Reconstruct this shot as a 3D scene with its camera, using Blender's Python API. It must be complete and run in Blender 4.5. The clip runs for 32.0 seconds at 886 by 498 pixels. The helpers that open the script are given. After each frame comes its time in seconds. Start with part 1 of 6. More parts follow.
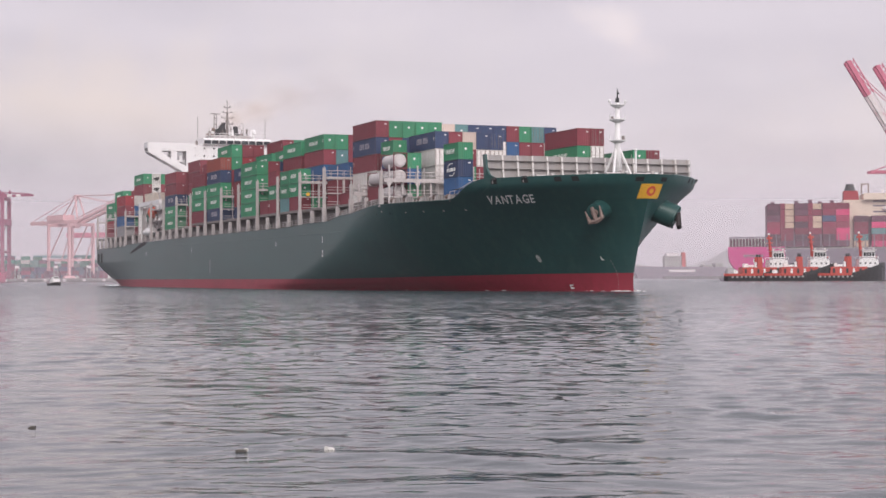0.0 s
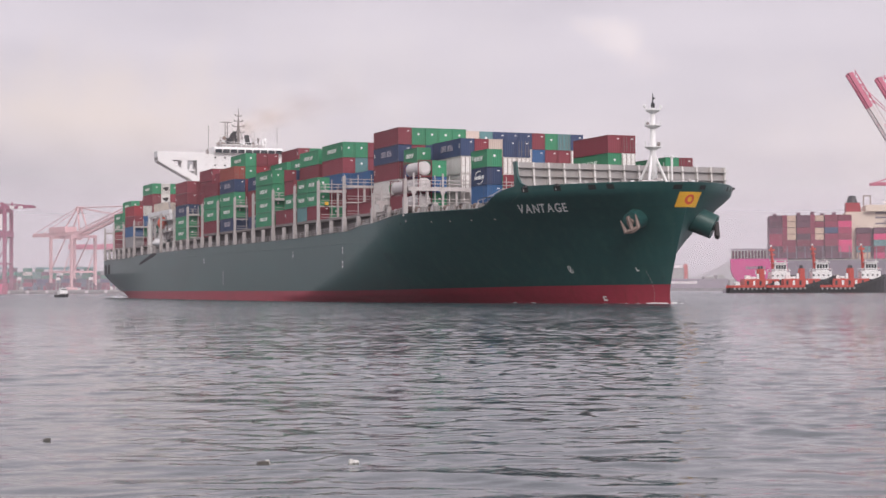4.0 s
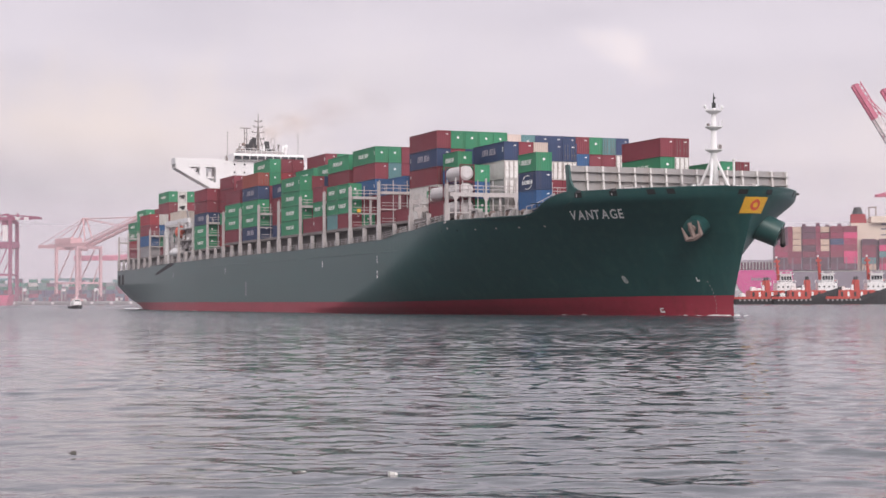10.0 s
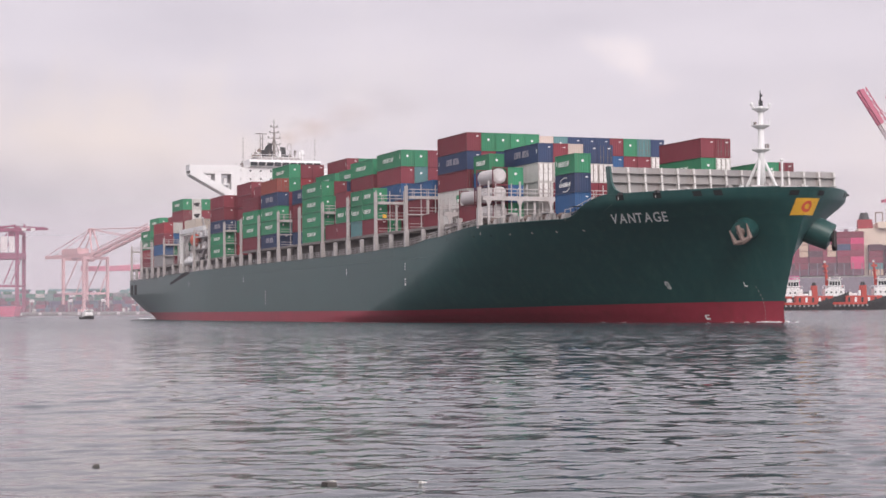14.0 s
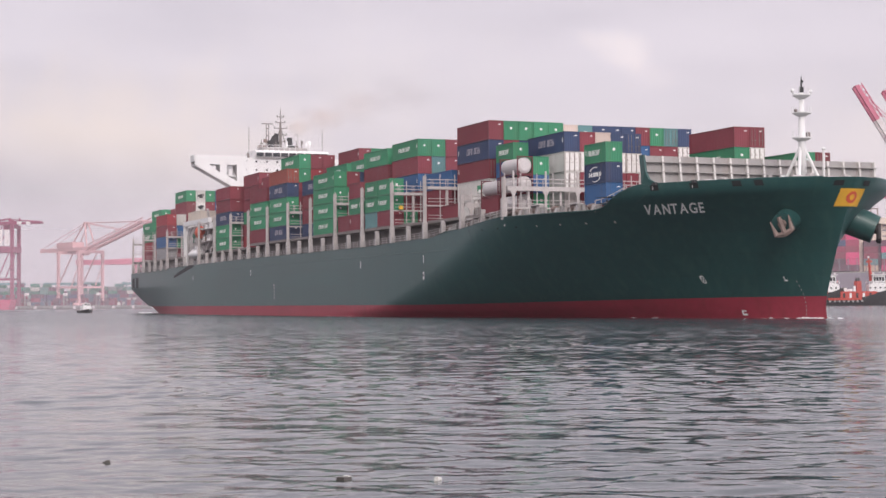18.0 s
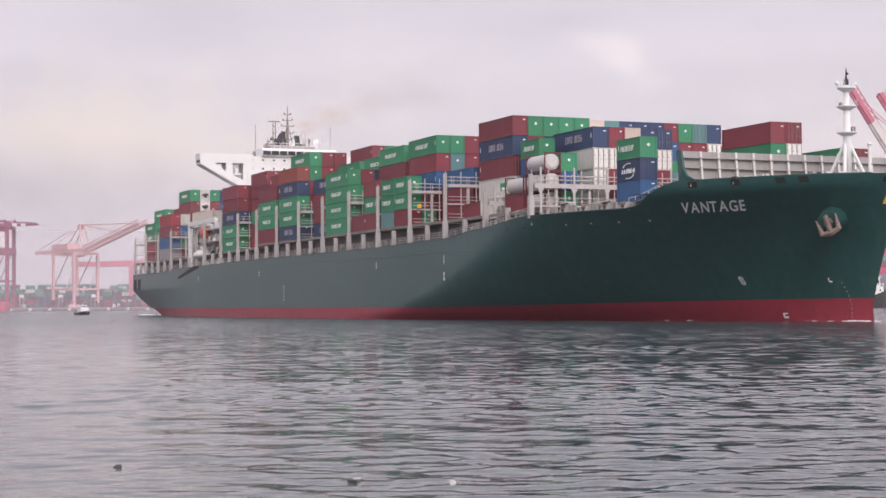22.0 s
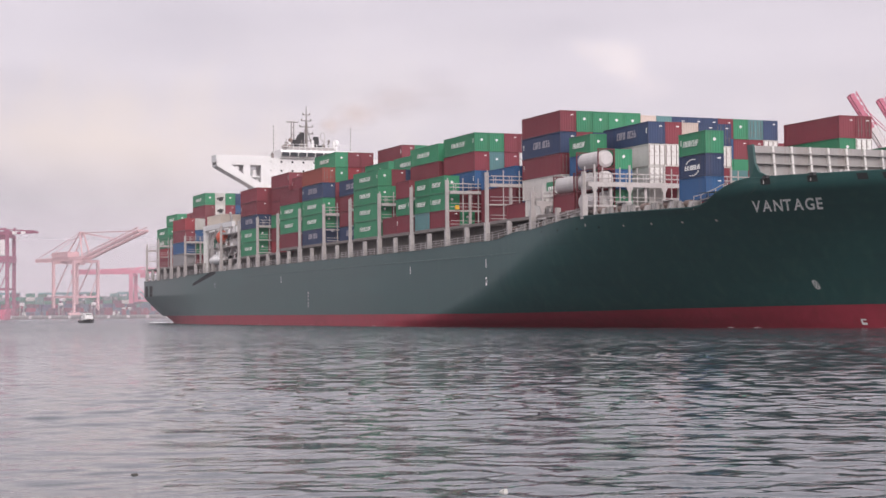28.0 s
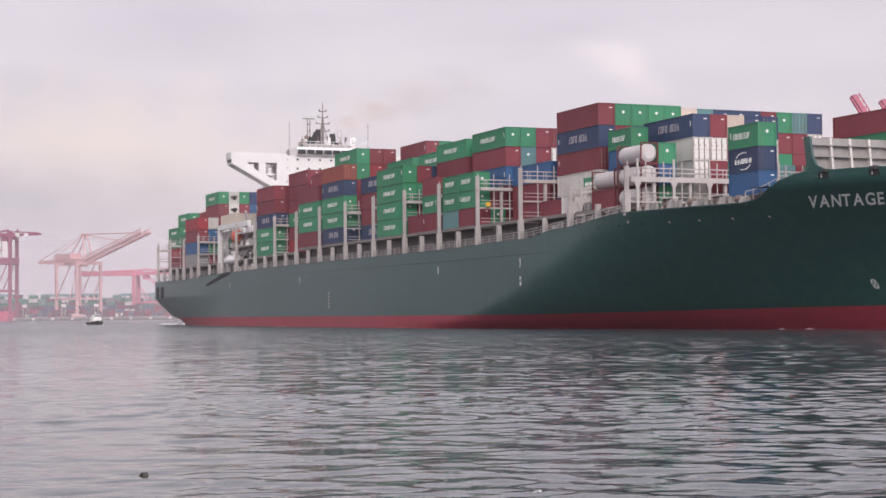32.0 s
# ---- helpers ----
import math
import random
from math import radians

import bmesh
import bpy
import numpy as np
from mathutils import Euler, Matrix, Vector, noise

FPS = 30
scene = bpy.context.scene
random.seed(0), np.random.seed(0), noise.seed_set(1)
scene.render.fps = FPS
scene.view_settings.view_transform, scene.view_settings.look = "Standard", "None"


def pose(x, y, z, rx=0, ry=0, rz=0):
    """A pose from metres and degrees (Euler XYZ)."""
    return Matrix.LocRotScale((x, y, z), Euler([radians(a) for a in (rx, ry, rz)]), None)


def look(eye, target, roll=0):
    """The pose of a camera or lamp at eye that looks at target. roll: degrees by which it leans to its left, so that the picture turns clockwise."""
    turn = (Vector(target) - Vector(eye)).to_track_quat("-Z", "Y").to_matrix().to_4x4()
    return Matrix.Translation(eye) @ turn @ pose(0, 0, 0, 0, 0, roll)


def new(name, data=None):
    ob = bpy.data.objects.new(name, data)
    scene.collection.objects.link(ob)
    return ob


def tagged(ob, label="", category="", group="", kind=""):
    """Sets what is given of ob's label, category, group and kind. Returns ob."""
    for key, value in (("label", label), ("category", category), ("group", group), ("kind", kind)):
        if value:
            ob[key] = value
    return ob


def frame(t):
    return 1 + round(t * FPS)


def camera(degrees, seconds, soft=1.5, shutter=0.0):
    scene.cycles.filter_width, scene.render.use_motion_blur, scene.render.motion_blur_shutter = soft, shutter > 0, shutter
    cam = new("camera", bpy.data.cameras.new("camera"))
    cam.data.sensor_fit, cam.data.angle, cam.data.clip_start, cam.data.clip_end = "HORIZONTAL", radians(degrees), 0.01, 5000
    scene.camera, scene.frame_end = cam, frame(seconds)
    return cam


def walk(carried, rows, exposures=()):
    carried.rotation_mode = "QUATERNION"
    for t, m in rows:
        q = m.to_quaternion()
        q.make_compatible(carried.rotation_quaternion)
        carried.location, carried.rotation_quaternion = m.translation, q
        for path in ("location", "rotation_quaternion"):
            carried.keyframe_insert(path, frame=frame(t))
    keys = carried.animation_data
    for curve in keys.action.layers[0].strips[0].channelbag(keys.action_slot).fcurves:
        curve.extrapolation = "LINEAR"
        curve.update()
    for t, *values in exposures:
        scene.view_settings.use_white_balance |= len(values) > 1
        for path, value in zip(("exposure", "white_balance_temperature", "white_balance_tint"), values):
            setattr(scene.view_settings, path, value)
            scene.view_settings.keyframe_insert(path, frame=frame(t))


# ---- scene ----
# The camera is held still, low over the water, and sways a little: one place, small turns.
EYE = (0.0, 0.0, 2.151)
# seconds, turn to the right, tilt up, lean to the left (degrees)
SWAY = [
    (0, 0.228, 0.968, -0.236), (0.5, 0.203, 1.022, -0.265), (1, 0.195, 1.092, -0.255), (1.5, 0.193, 1.159, -0.211),
    (2, 0.202, 1.208, -0.150), (2.5, 0.198, 1.234, -0.101), (3, 0.192, 1.262, -0.117), (3.5, 0.195, 1.306, -0.196),
    (5.5, 0.093, 1.534, -0.275), (6, 0.093, 1.541, -0.311), (6.5, 0.088, 1.558, -0.343), (7, 0.081, 1.578, -0.335),
    (7.5, 0.049, 1.596, -0.284), (8, -0.009, 1.610, -0.260), (8.5, -0.048, 1.628, -0.253), (9, -0.068, 1.652, -0.250),
    (9.5, -0.052, 1.697, -0.218), (10, -0.019, 1.754, -0.206), (10.5, -0.010, 1.798, -0.308), (11, -0.008, 1.834, -0.388),
    (11.5, 0.023, 1.860, -0.411), (12, 0.044, 1.876, -0.412), (12.5, 0.016, 1.909, -0.452), (13, -0.083, 1.977, -0.515),
    (13.5, -0.174, 2.020, -0.570), (14, -0.236, 2.035, -0.577), (14.5, -0.284, 2.038, -0.573), (16.5, -0.218, 1.937, -0.524),
    (17, -0.149, 1.893, -0.454), (17.5, -0.104, 1.861, -0.423), (18, -0.079, 1.854, -0.415), (18.5, -0.073, 1.859, -0.409),
    (19, -0.066, 1.873, -0.387), (19.5, -0.042, 1.876, -0.386), (20, -0.010, 1.877, -0.394), (20.5, 0.018, 1.883, -0.377),
    (21, 0.040, 1.893, -0.364), (21.5, 0.058, 1.908, -0.367), (22, 0.080, 1.928, -0.369), (22.5, 0.108, 1.949, -0.379),
    (23, 0.126, 1.959, -0.394), (23.5, 0.129, 1.969, -0.407), (24, 0.123, 1.991, -0.408), (24.5, 0.118, 2.019, -0.416),
    (25, 0.117, 2.041, -0.456), (25.5, 0.122, 2.068, -0.477), (27.5, 0.080, 2.138, -0.478), (28, 0.080, 2.164, -0.508),
    (28.5, 0.069, 2.161, -0.489), (29, 0.060, 2.149, -0.466), (29.5, 0.052, 2.150, -0.475), (30, 0.041, 2.156, -0.509),
    (30.5, 0.024, 2.164, -0.549), (31, 0.006, 2.171, -0.564), (31.5, -0.007, 2.182, -0.594), (32, -0.011, 2.210, -0.563),
]


def aim(turn, tilt, lean):
    a, b = radians(turn), radians(tilt)
    way = Vector((math.sin(a) * math.cos(b), math.cos(a) * math.cos(b), math.sin(b)))
    return look(EYE, Vector(EYE) + way * 100, lean)


cam = camera(29.505, 32.0, soft=1.55)
walk(cam, [(t, aim(a, b, c)) for t, a, b, c in SWAY], exposures=((0, -0.08), (5.4, -0.07), (6.0, 0.0), (32, 0.0)))

# The ship's way: seconds, x, y, heading of the bow (degrees from +x)
SHIP_WAY = [
    (0, -23.20, 374.07, -68.079),
    (4, -19.58, 365.10, -67.979),
    (8, -15.94, 355.95, -67.885),
    (12, -12.26, 346.69, -67.798),
    (16, -8.55, 337.35, -67.718),
    (20, -4.79, 327.99, -67.644),
    (24, -0.98, 318.66, -67.576),
    (28, 2.89, 309.41, -67.516),
    (32, 6.82, 300.28, -67.461),
]

# ---- world and light: overcast, brighter overhead, the sun veiled behind the viewer
world = bpy.data.worlds.new("sky")
scene.world = world
world.use_nodes = True
wn, wl = world.node_tree.nodes, world.node_tree.links
wn.clear()
w_out = wn.new("ShaderNodeOutputWorld")
w_bg = wn.new("ShaderNodeBackground")
w_sky = wn.new("ShaderNodeTexSky")
w_sky.sky_type = "NISHITA"
w_sky.sun_disc = False
w_sky.sun_elevation = radians(32)
w_sky.sun_rotation = radians(170)
w_sky.dust_density = 3.0
w_scale = wn.new("ShaderNodeVectorMath")
w_scale.operation = "SCALE"
w_scale.inputs["Scale"].default_value = 0.08
w_tc = wn.new("ShaderNodeTexCoord")
w_sep = wn.new("ShaderNodeSeparateXYZ")
w_map = wn.new("ShaderNodeMapping")
w_map.inputs["Scale"].default_value = (3.2, 3.2, 14.0)
w_noise = wn.new("ShaderNodeTexNoise")
w_noise.inputs["Scale"].default_value = 1.6
w_noise.inputs["Detail"].default_value = 5.0
w_noise.inputs["Roughness"].default_value = 0.55
w_ramp = wn.new("ShaderNodeValToRGB")
w_ramp.color_ramp.elements[0].position = 0.36
w_ramp.color_ramp.elements[0].color = (0.52, 0.468, 0.522, 1)
w_ramp.color_ramp.elements[1].position = 0.64
w_ramp.color_ramp.elements[1].color = (0.75, 0.675, 0.73, 1)
w_hor = wn.new("ShaderNodeValToRGB")
for p, c in ((0.47, (0.36, 0.37, 0.39)), (0.50, (0.52, 0.49, 0.545)), (0.52, (0.66, 0.595, 0.655)), (0.54, (0.73, 0.65, 0.695)), (0.56, (0.70, 0.635, 0.695)), (0.60, (0.68, 0.622, 0.69)), (0.66, (0.80, 0.76, 0.83)), (0.76, (0.90, 0.86, 0.92)), (0.9, (1.0, 0.96, 1.02))):
    e = w_hor.color_ramp.elements.new(p)
    e.color = (*c, 1)
w_hor.color_ramp.elements[0].color = (0.36, 0.37, 0.39, 1)
w_hor.color_ramp.elements[-1].color = (1.12, 1.10, 1.15, 1)
w_rise = wn.new("ShaderNodeMath")
w_rise.operation = "MULTIPLY_ADD"
w_rise.inputs[1].default_value = 0.5
w_rise.inputs[2].default_value = 0.5
w_mix = wn.new("ShaderNodeMixRGB")
w_mix.blend_type = "MIX"
w_mix.inputs[0].default_value = 0.36
w_all = wn.new("ShaderNodeMixRGB")
w_all.blend_type = "MIX"
w_all.inputs[0].default_value = 0.92
wl.new(w_sky.outputs[0], w_scale.inputs[0])
wl.new(w_tc.outputs["Generated"], w_sep.inputs[0])
wl.new(w_tc.outputs["Generated"], w_map.inputs[0])
wl.new(w_map.outputs[0], w_noise.inputs["Vector"])
wl.new(w_noise.outputs[0], w_ramp.inputs[0])
wl.new(w_sep.outputs[2], w_rise.inputs[0])
wl.new(w_rise.outputs[0], w_hor.inputs[0])
wl.new(w_hor.outputs[0], w_mix.inputs[1])
wl.new(w_ramp.outputs[0], w_mix.inputs[2])
# cloud forms: a pale puff, a warm clear strip and a grey bank low down
w_frag = wn.new("ShaderNodeTexNoise")
w_frag.inputs["Scale"].default_value = 34.0
w_frag.inputs["Detail"].default_value = 5.0
wl.new(w_tc.outputs["Generated"], w_frag.inputs["Vector"])
w_last = w_mix.outputs[0]
for way, size, stretch, strength, colour, ragged in (((-0.20, 0.975, 0.100), 0.17, 3.0, 0.85, (0.81, 0.69, 0.65), 0.9), ((-0.26, 0.962, 0.066), 0.20, 5.0, 0.85, (0.48, 0.44, 0.495), 0.9),
                                            ((0.088, 0.983, 0.152), 0.011, 1.5, 0.42, (0.86, 0.76, 0.78), 4.2), ((0.108, 0.983, 0.148), 0.015, 1.2, 0.55, (0.90, 0.79, 0.80), 4.2), ((0.125, 0.983, 0.134), 0.013, 0.9, 0.36, (0.88, 0.76, 0.78), 4.2), ((0.30, 0.95, 0.09), 0.16, 2.5, 0.6, (0.78, 0.68, 0.68), 1.4), ((-0.05, 0.99, 0.13), 0.12, 2.0, 0.35, (0.78, 0.70, 0.71), 1.4)):
    w_sub = wn.new("ShaderNodeVectorMath")
    w_sub.operation = "SUBTRACT"
    w_sub.inputs[1].default_value = way
    w_str = wn.new("ShaderNodeVectorMath")
    w_str.operation = "MULTIPLY"
    w_str.inputs[1].default_value = (1.0, 1.0, stretch)
    w_len = wn.new("ShaderNodeVectorMath")
    w_len.operation = "LENGTH"
    w_fr = wn.new("ShaderNodeMath")
    w_fr.operation = "MULTIPLY_ADD"
    w_fr.inputs[1].default_value = size * ragged
    w_mr = wn.new("ShaderNodeMapRange")
    w_mr.interpolation_type = "SMOOTHSTEP"
    w_mr.inputs["From Min"].default_value, w_mr.inputs["From Max"].default_value = size * (ragged / 2 - 0.25), size * (ragged / 2 + 1.05)
    w_mr.inputs["To Min"].default_value, w_mr.inputs["To Max"].default_value = strength, 0.0
    w_cm = wn.new("ShaderNodeMixRGB")
    w_cm.inputs[2].default_value = (*colour, 1)
    wl.new(w_tc.outputs["Generated"], w_sub.inputs[0])
    wl.new(w_sub.outputs[0], w_str.inputs[0])
    wl.new(w_str.outputs[0], w_len.inputs[0])
    wl.new(w_frag.outputs[0], w_fr.inputs[0])
    wl.new(w_len.outputs["Value"], w_fr.inputs[2])
    wl.new(w_fr.outputs[0], w_mr.inputs["Value"])
    wl.new(w_mr.outputs[0], w_cm.inputs[0])
    wl.new(w_last, w_cm.inputs[1])
    w_last = w_cm.outputs[0]
wl.new(w_scale.outputs[0], w_all.inputs[1])
# sky out of view to the right is brightened, to light the port bow
w_side = wn.new("ShaderNodeMapRange")
w_side.interpolation_type = "SMOOTHSTEP"
w_side.inputs["From Min"].default_value, w_side.inputs["From Max"].default_value = 0.40, 1.0
w_side.inputs["To Min"].default_value, w_side.inputs["To Max"].default_value = 1.0, 3.0
w_lift = wn.new("ShaderNodeVectorMath")
w_lift.operation = "SCALE"
wl.new(w_sep.outputs[0], w_side.inputs["Value"])
wl.new(w_last, w_lift.inputs[0])
wl.new(w_side.outputs[0], w_lift.inputs["Scale"])
wl.new(w_lift.outputs[0], w_all.inputs[2])
wl.new(w_all.outputs[0], w_bg.inputs[0])
w_bg.inputs[1].default_value = 1.16
wl.new(w_bg.outputs[0], w_out.inputs[0])

sun = new("sun", bpy.data.lights.new("sun", "SUN"))
sun.data.energy = 1.75
sun.data.angle = radians(25)
sun.data.color = (1.0, 0.94, 0.90)
sun.matrix_world = look((25, -150, 100), (0, 0, 0))


# ---- materials
def material(name, colour, rough=0.6, metal=0.0, vary=0.12, scale=0.4, fine=6.0, bump=0.15, dirt=None, dirt_amount=0.3, stretch=(1, 1, 1), per_object=0.0, streak=False, plates=False, spec=0.5, blotch=0.35):
    """Paint or metal with stains at a large scale, grain at a small one, and relief."""
    m = bpy.data.materials.new(name)
    m.use_nodes = True
    n, l = m.node_tree.nodes, m.node_tree.links
    b = n["Principled BSDF"]
    tc = n.new("ShaderNodeTexCoord")
    mp = n.new("ShaderNodeMapping")
    mp.inputs["Scale"].default_value = stretch
    l.new(tc.outputs["Object"], mp.inputs[0])
    big = n.new("ShaderNodeTexNoise")
    big.inputs["Scale"].default_value = scale
    big.inputs["Detail"].default_value = 4
    small = n.new("ShaderNodeTexNoise")
    small.inputs["Scale"].default_value = fine
    small.inputs["Detail"].default_value = 3
    l.new(mp.outputs[0], big.inputs["Vector"])
    l.new(mp.outputs[0], small.inputs["Vector"])
    hsv = n.new("ShaderNodeHueSaturation")
    hsv.inputs["Color"].default_value = (*colour, 1)
    add = n.new("ShaderNodeMath")
    add.operation = "ADD"
    l.new(big.outputs[0], add.inputs[0])
    l.new(small.outputs[0], add.inputs[1])
    val = n.new("ShaderNodeMapRange")
    val.inputs["From Min"].default_value, val.inputs["From Max"].default_value = 0.6, 1.4
    val.inputs["To Min"].default_value, val.inputs["To Max"].default_value = 1 - vary, 1 + vary
    l.new(add.outputs[0], val.inputs["Value"])
    last = val.outputs[0]
    if per_object:
        oi = n.new("ShaderNodeObjectInfo")
        mr = n.new("ShaderNodeMapRange")
        mr.inputs["To Min"].default_value, mr.inputs["To Max"].default_value = 1 - per_object, 1 + per_object
        l.new(oi.outputs["Random"], mr.inputs["Value"])
        mul = n.new("ShaderNodeMath")
        mul.operation = "MULTIPLY"
        l.new(last, mul.inputs[0])
        l.new(mr.outputs[0], mul.inputs[1])
        last = mul.outputs[0]
    l.new(last, hsv.inputs["Value"])
    col = hsv.outputs[0]
    if dirt:
        st = n.new("ShaderNodeTexNoise")
        st.inputs["Scale"].default_value = 1.0
        st.inputs["Detail"].default_value = 6
        smp = n.new("ShaderNodeMapping")
        smp.inputs["Scale"].default_value = (0.9, 0.9, 0.07) if streak else (blotch, blotch, blotch)
        l.new(tc.outputs["Object"], smp.inputs[0])
        l.new(smp.outputs[0], st.inputs["Vector"])
        rp = n.new("ShaderNodeMapRange")
        rp.inputs["From Min"].default_value, rp.inputs["From Max"].default_value = 0.5, 0.78
        rp.inputs["To Min"].default_value, rp.inputs["To Max"].default_value = 0.0, dirt_amount
        l.new(st.outputs[0], rp.inputs["Value"])
        mx = n.new("ShaderNodeMixRGB")
        mx.inputs[2].default_value = (*dirt, 1)
        l.new(rp.outputs[0], mx.inputs[0])
        l.new(col, mx.inputs[1])
        col = mx.outputs[0]
    seam = None
    if plates:
        sx = n.new("ShaderNodeSeparateXYZ")
        cx = n.new("ShaderNodeCombineXYZ")
        l.new(tc.outputs["Object"], sx.inputs[0])
        l.new(sx.outputs[0], cx.inputs[0])
        l.new(sx.outputs[2], cx.inputs[1])
        br = n.new("ShaderNodeTexBrick")
        br.inputs["Color1"].default_value, br.inputs["Color2"].default_value, br.inputs["Mortar"].default_value = (0.94, 0.94, 0.94, 1), (1.06, 1.06, 1.06, 1), (0.80, 0.80, 0.80, 1)
        br.inputs["Scale"].default_value = 1.0
        br.inputs["Brick Width"].default_value, br.inputs["Row Height"].default_value, br.inputs["Mortar Size"].default_value = 11.5, 2.7, 0.035
        l.new(cx.outputs[0], br.inputs["Vector"])
        pm = n.new("ShaderNodeMixRGB")
        pm.blend_type = "MULTIPLY"
        pm.inputs[0].default_value = 1.0
        l.new(col, pm.inputs[1])
        l.new(br.outputs["Color"], pm.inputs[2])
        col = pm.outputs[0]
        seam = br.outputs["Fac"]
    l.new(col, b.inputs["Base Color"])
    b.inputs["Roughness"].default_value = rough
    b.inputs["Metallic"].default_value = metal
    b.inputs["Specular IOR Level"].default_value = spec
    if bump:
        bp = n.new("ShaderNodeBump")
        bp.inputs["Strength"].default_value = bump
        bp.inputs["Distance"].default_value = 0.03
        l.new(add.outputs[0], bp.inputs["Height"])
        if seam:
            sb = n.new("ShaderNodeBump")
            sb.inputs["Strength"].default_value = 0.35
            sb.inputs["Distance"].default_value = 0.03
            l.new(seam, sb.inputs["Height"])
            l.new(bp.outputs[0], sb.inputs["Normal"])
            l.new(sb.outputs[0], b.inputs["Normal"])
        else:
            l.new(bp.outputs[0], b.inputs["Normal"])
    return m


HULL_GREEN = material("hull_green_paint", (0.018, 0.075, 0.071), rough=0.40, spec=0.55, vary=0.10, scale=0.06, fine=1.2, bump=0.05, dirt=(0.060, 0.135, 0.108), dirt_amount=0.3, streak=True, plates=True)
BOOT_RED = material("boot_top_red_paint", (0.33, 0.032, 0.055), rough=0.55, vary=0.14, scale=0.08, fine=1.0, bump=0.05, dirt=(0.16, 0.03, 0.03), dirt_amount=0.4, streak=True)
DECK = material("deck_paint", (0.10, 0.13, 0.12), rough=0.7, vary=0.2)
STEEL = material("pale_grey_steel_paint", (0.50, 0.46, 0.455), rough=0.6, vary=0.15, scale=0.5, fine=4, dirt=(0.22, 0.14, 0.10), dirt_amount=0.35, streak=True)
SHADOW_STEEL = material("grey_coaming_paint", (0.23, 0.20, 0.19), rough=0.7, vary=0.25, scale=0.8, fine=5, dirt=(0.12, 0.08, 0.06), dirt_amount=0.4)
WHITE = material("white_ship_paint", (0.79, 0.775, 0.775), rough=0.5, vary=0.05, scale=0.3, dirt=(0.5, 0.44, 0.38), dirt_amount=0.25, streak=True)
BLACK = material("black_paint", (0.02, 0.02, 0.022), rough=0.5)
# near-black that paints the shade in uncut openings; also doors, scuppers and gear
DARK = material("dark_shade_and_fittings", (0.018, 0.02, 0.022), rough=0.8)
GLASS_DARK = material("dark_window_glass", (0.02, 0.025, 0.03), rough=0.08, bump=0)
YELLOW = material("yellow_orange_paint", (0.86, 0.47, 0.05), rough=0.5, vary=0.08)
RUST = material("rusty_iron", (0.22, 0.16, 0.14), rough=0.8, vary=0.3, scale=1.5, fine=8, bump=0.4)
ORANGE = material("orange_paint", (0.70, 0.12, 0.06), rough=0.5)
FOAM = material("foam", (0.80, 0.80, 0.80), rough=0.9, vary=0.1, scale=1.0)
LETTER = material("white_lettering", (0.90, 0.90, 0.88), rough=0.6, vary=0.08)
CRANE_RED = material("faded_purple_red_crane_paint", (0.26, 0.05, 0.11), rough=0.7, vary=0.15, scale=0.1, fine=1)
# salmon made paler than the crane's paint: part of the haze is in it
CRANE_PALE = material("haze_paled_crane_paint", (0.64, 0.38, 0.39), rough=0.7, vary=0.12, scale=0.1, fine=1)

PAINT = {
    "G": ("green", (0.034, 0.23, 0.115)), "M": ("maroon", (0.21, 0.034, 0.050)), "R": ("red", (0.29, 0.030, 0.042)),
    "B": ("navy blue", (0.028, 0.052, 0.125)), "U": ("blue", (0.027, 0.105, 0.26)), "T": ("grey-teal", (0.11, 0.24, 0.25)),
    "O": ("orange-brown", (0.27, 0.058, 0.042)), "W": ("white", (0.66, 0.635, 0.61)), "E": ("beige", (0.62, 0.51, 0.45)),
    "Y": ("grey", (0.27, 0.26, 0.27)), "Z": ("white", (0.72, 0.70, 0.68)), "C": ("cream", (0.66, 0.58, 0.50)), "L": ("light grey", (0.50, 0.48, 0.46)), "K": ("white", (0.66, 0.62, 0.62)),
}
BOX_PAINT = {k: material("container_paint_" + v[0].replace(" ", "_").replace("-", "_"), v[1], rough=0.55, vary=0.14, scale=0.35, fine=5, bump=0.1, dirt=(0.16, 0.09, 0.06), dirt_amount=0.22, per_object=0.13, streak=True) for k, v in PAINT.items()}


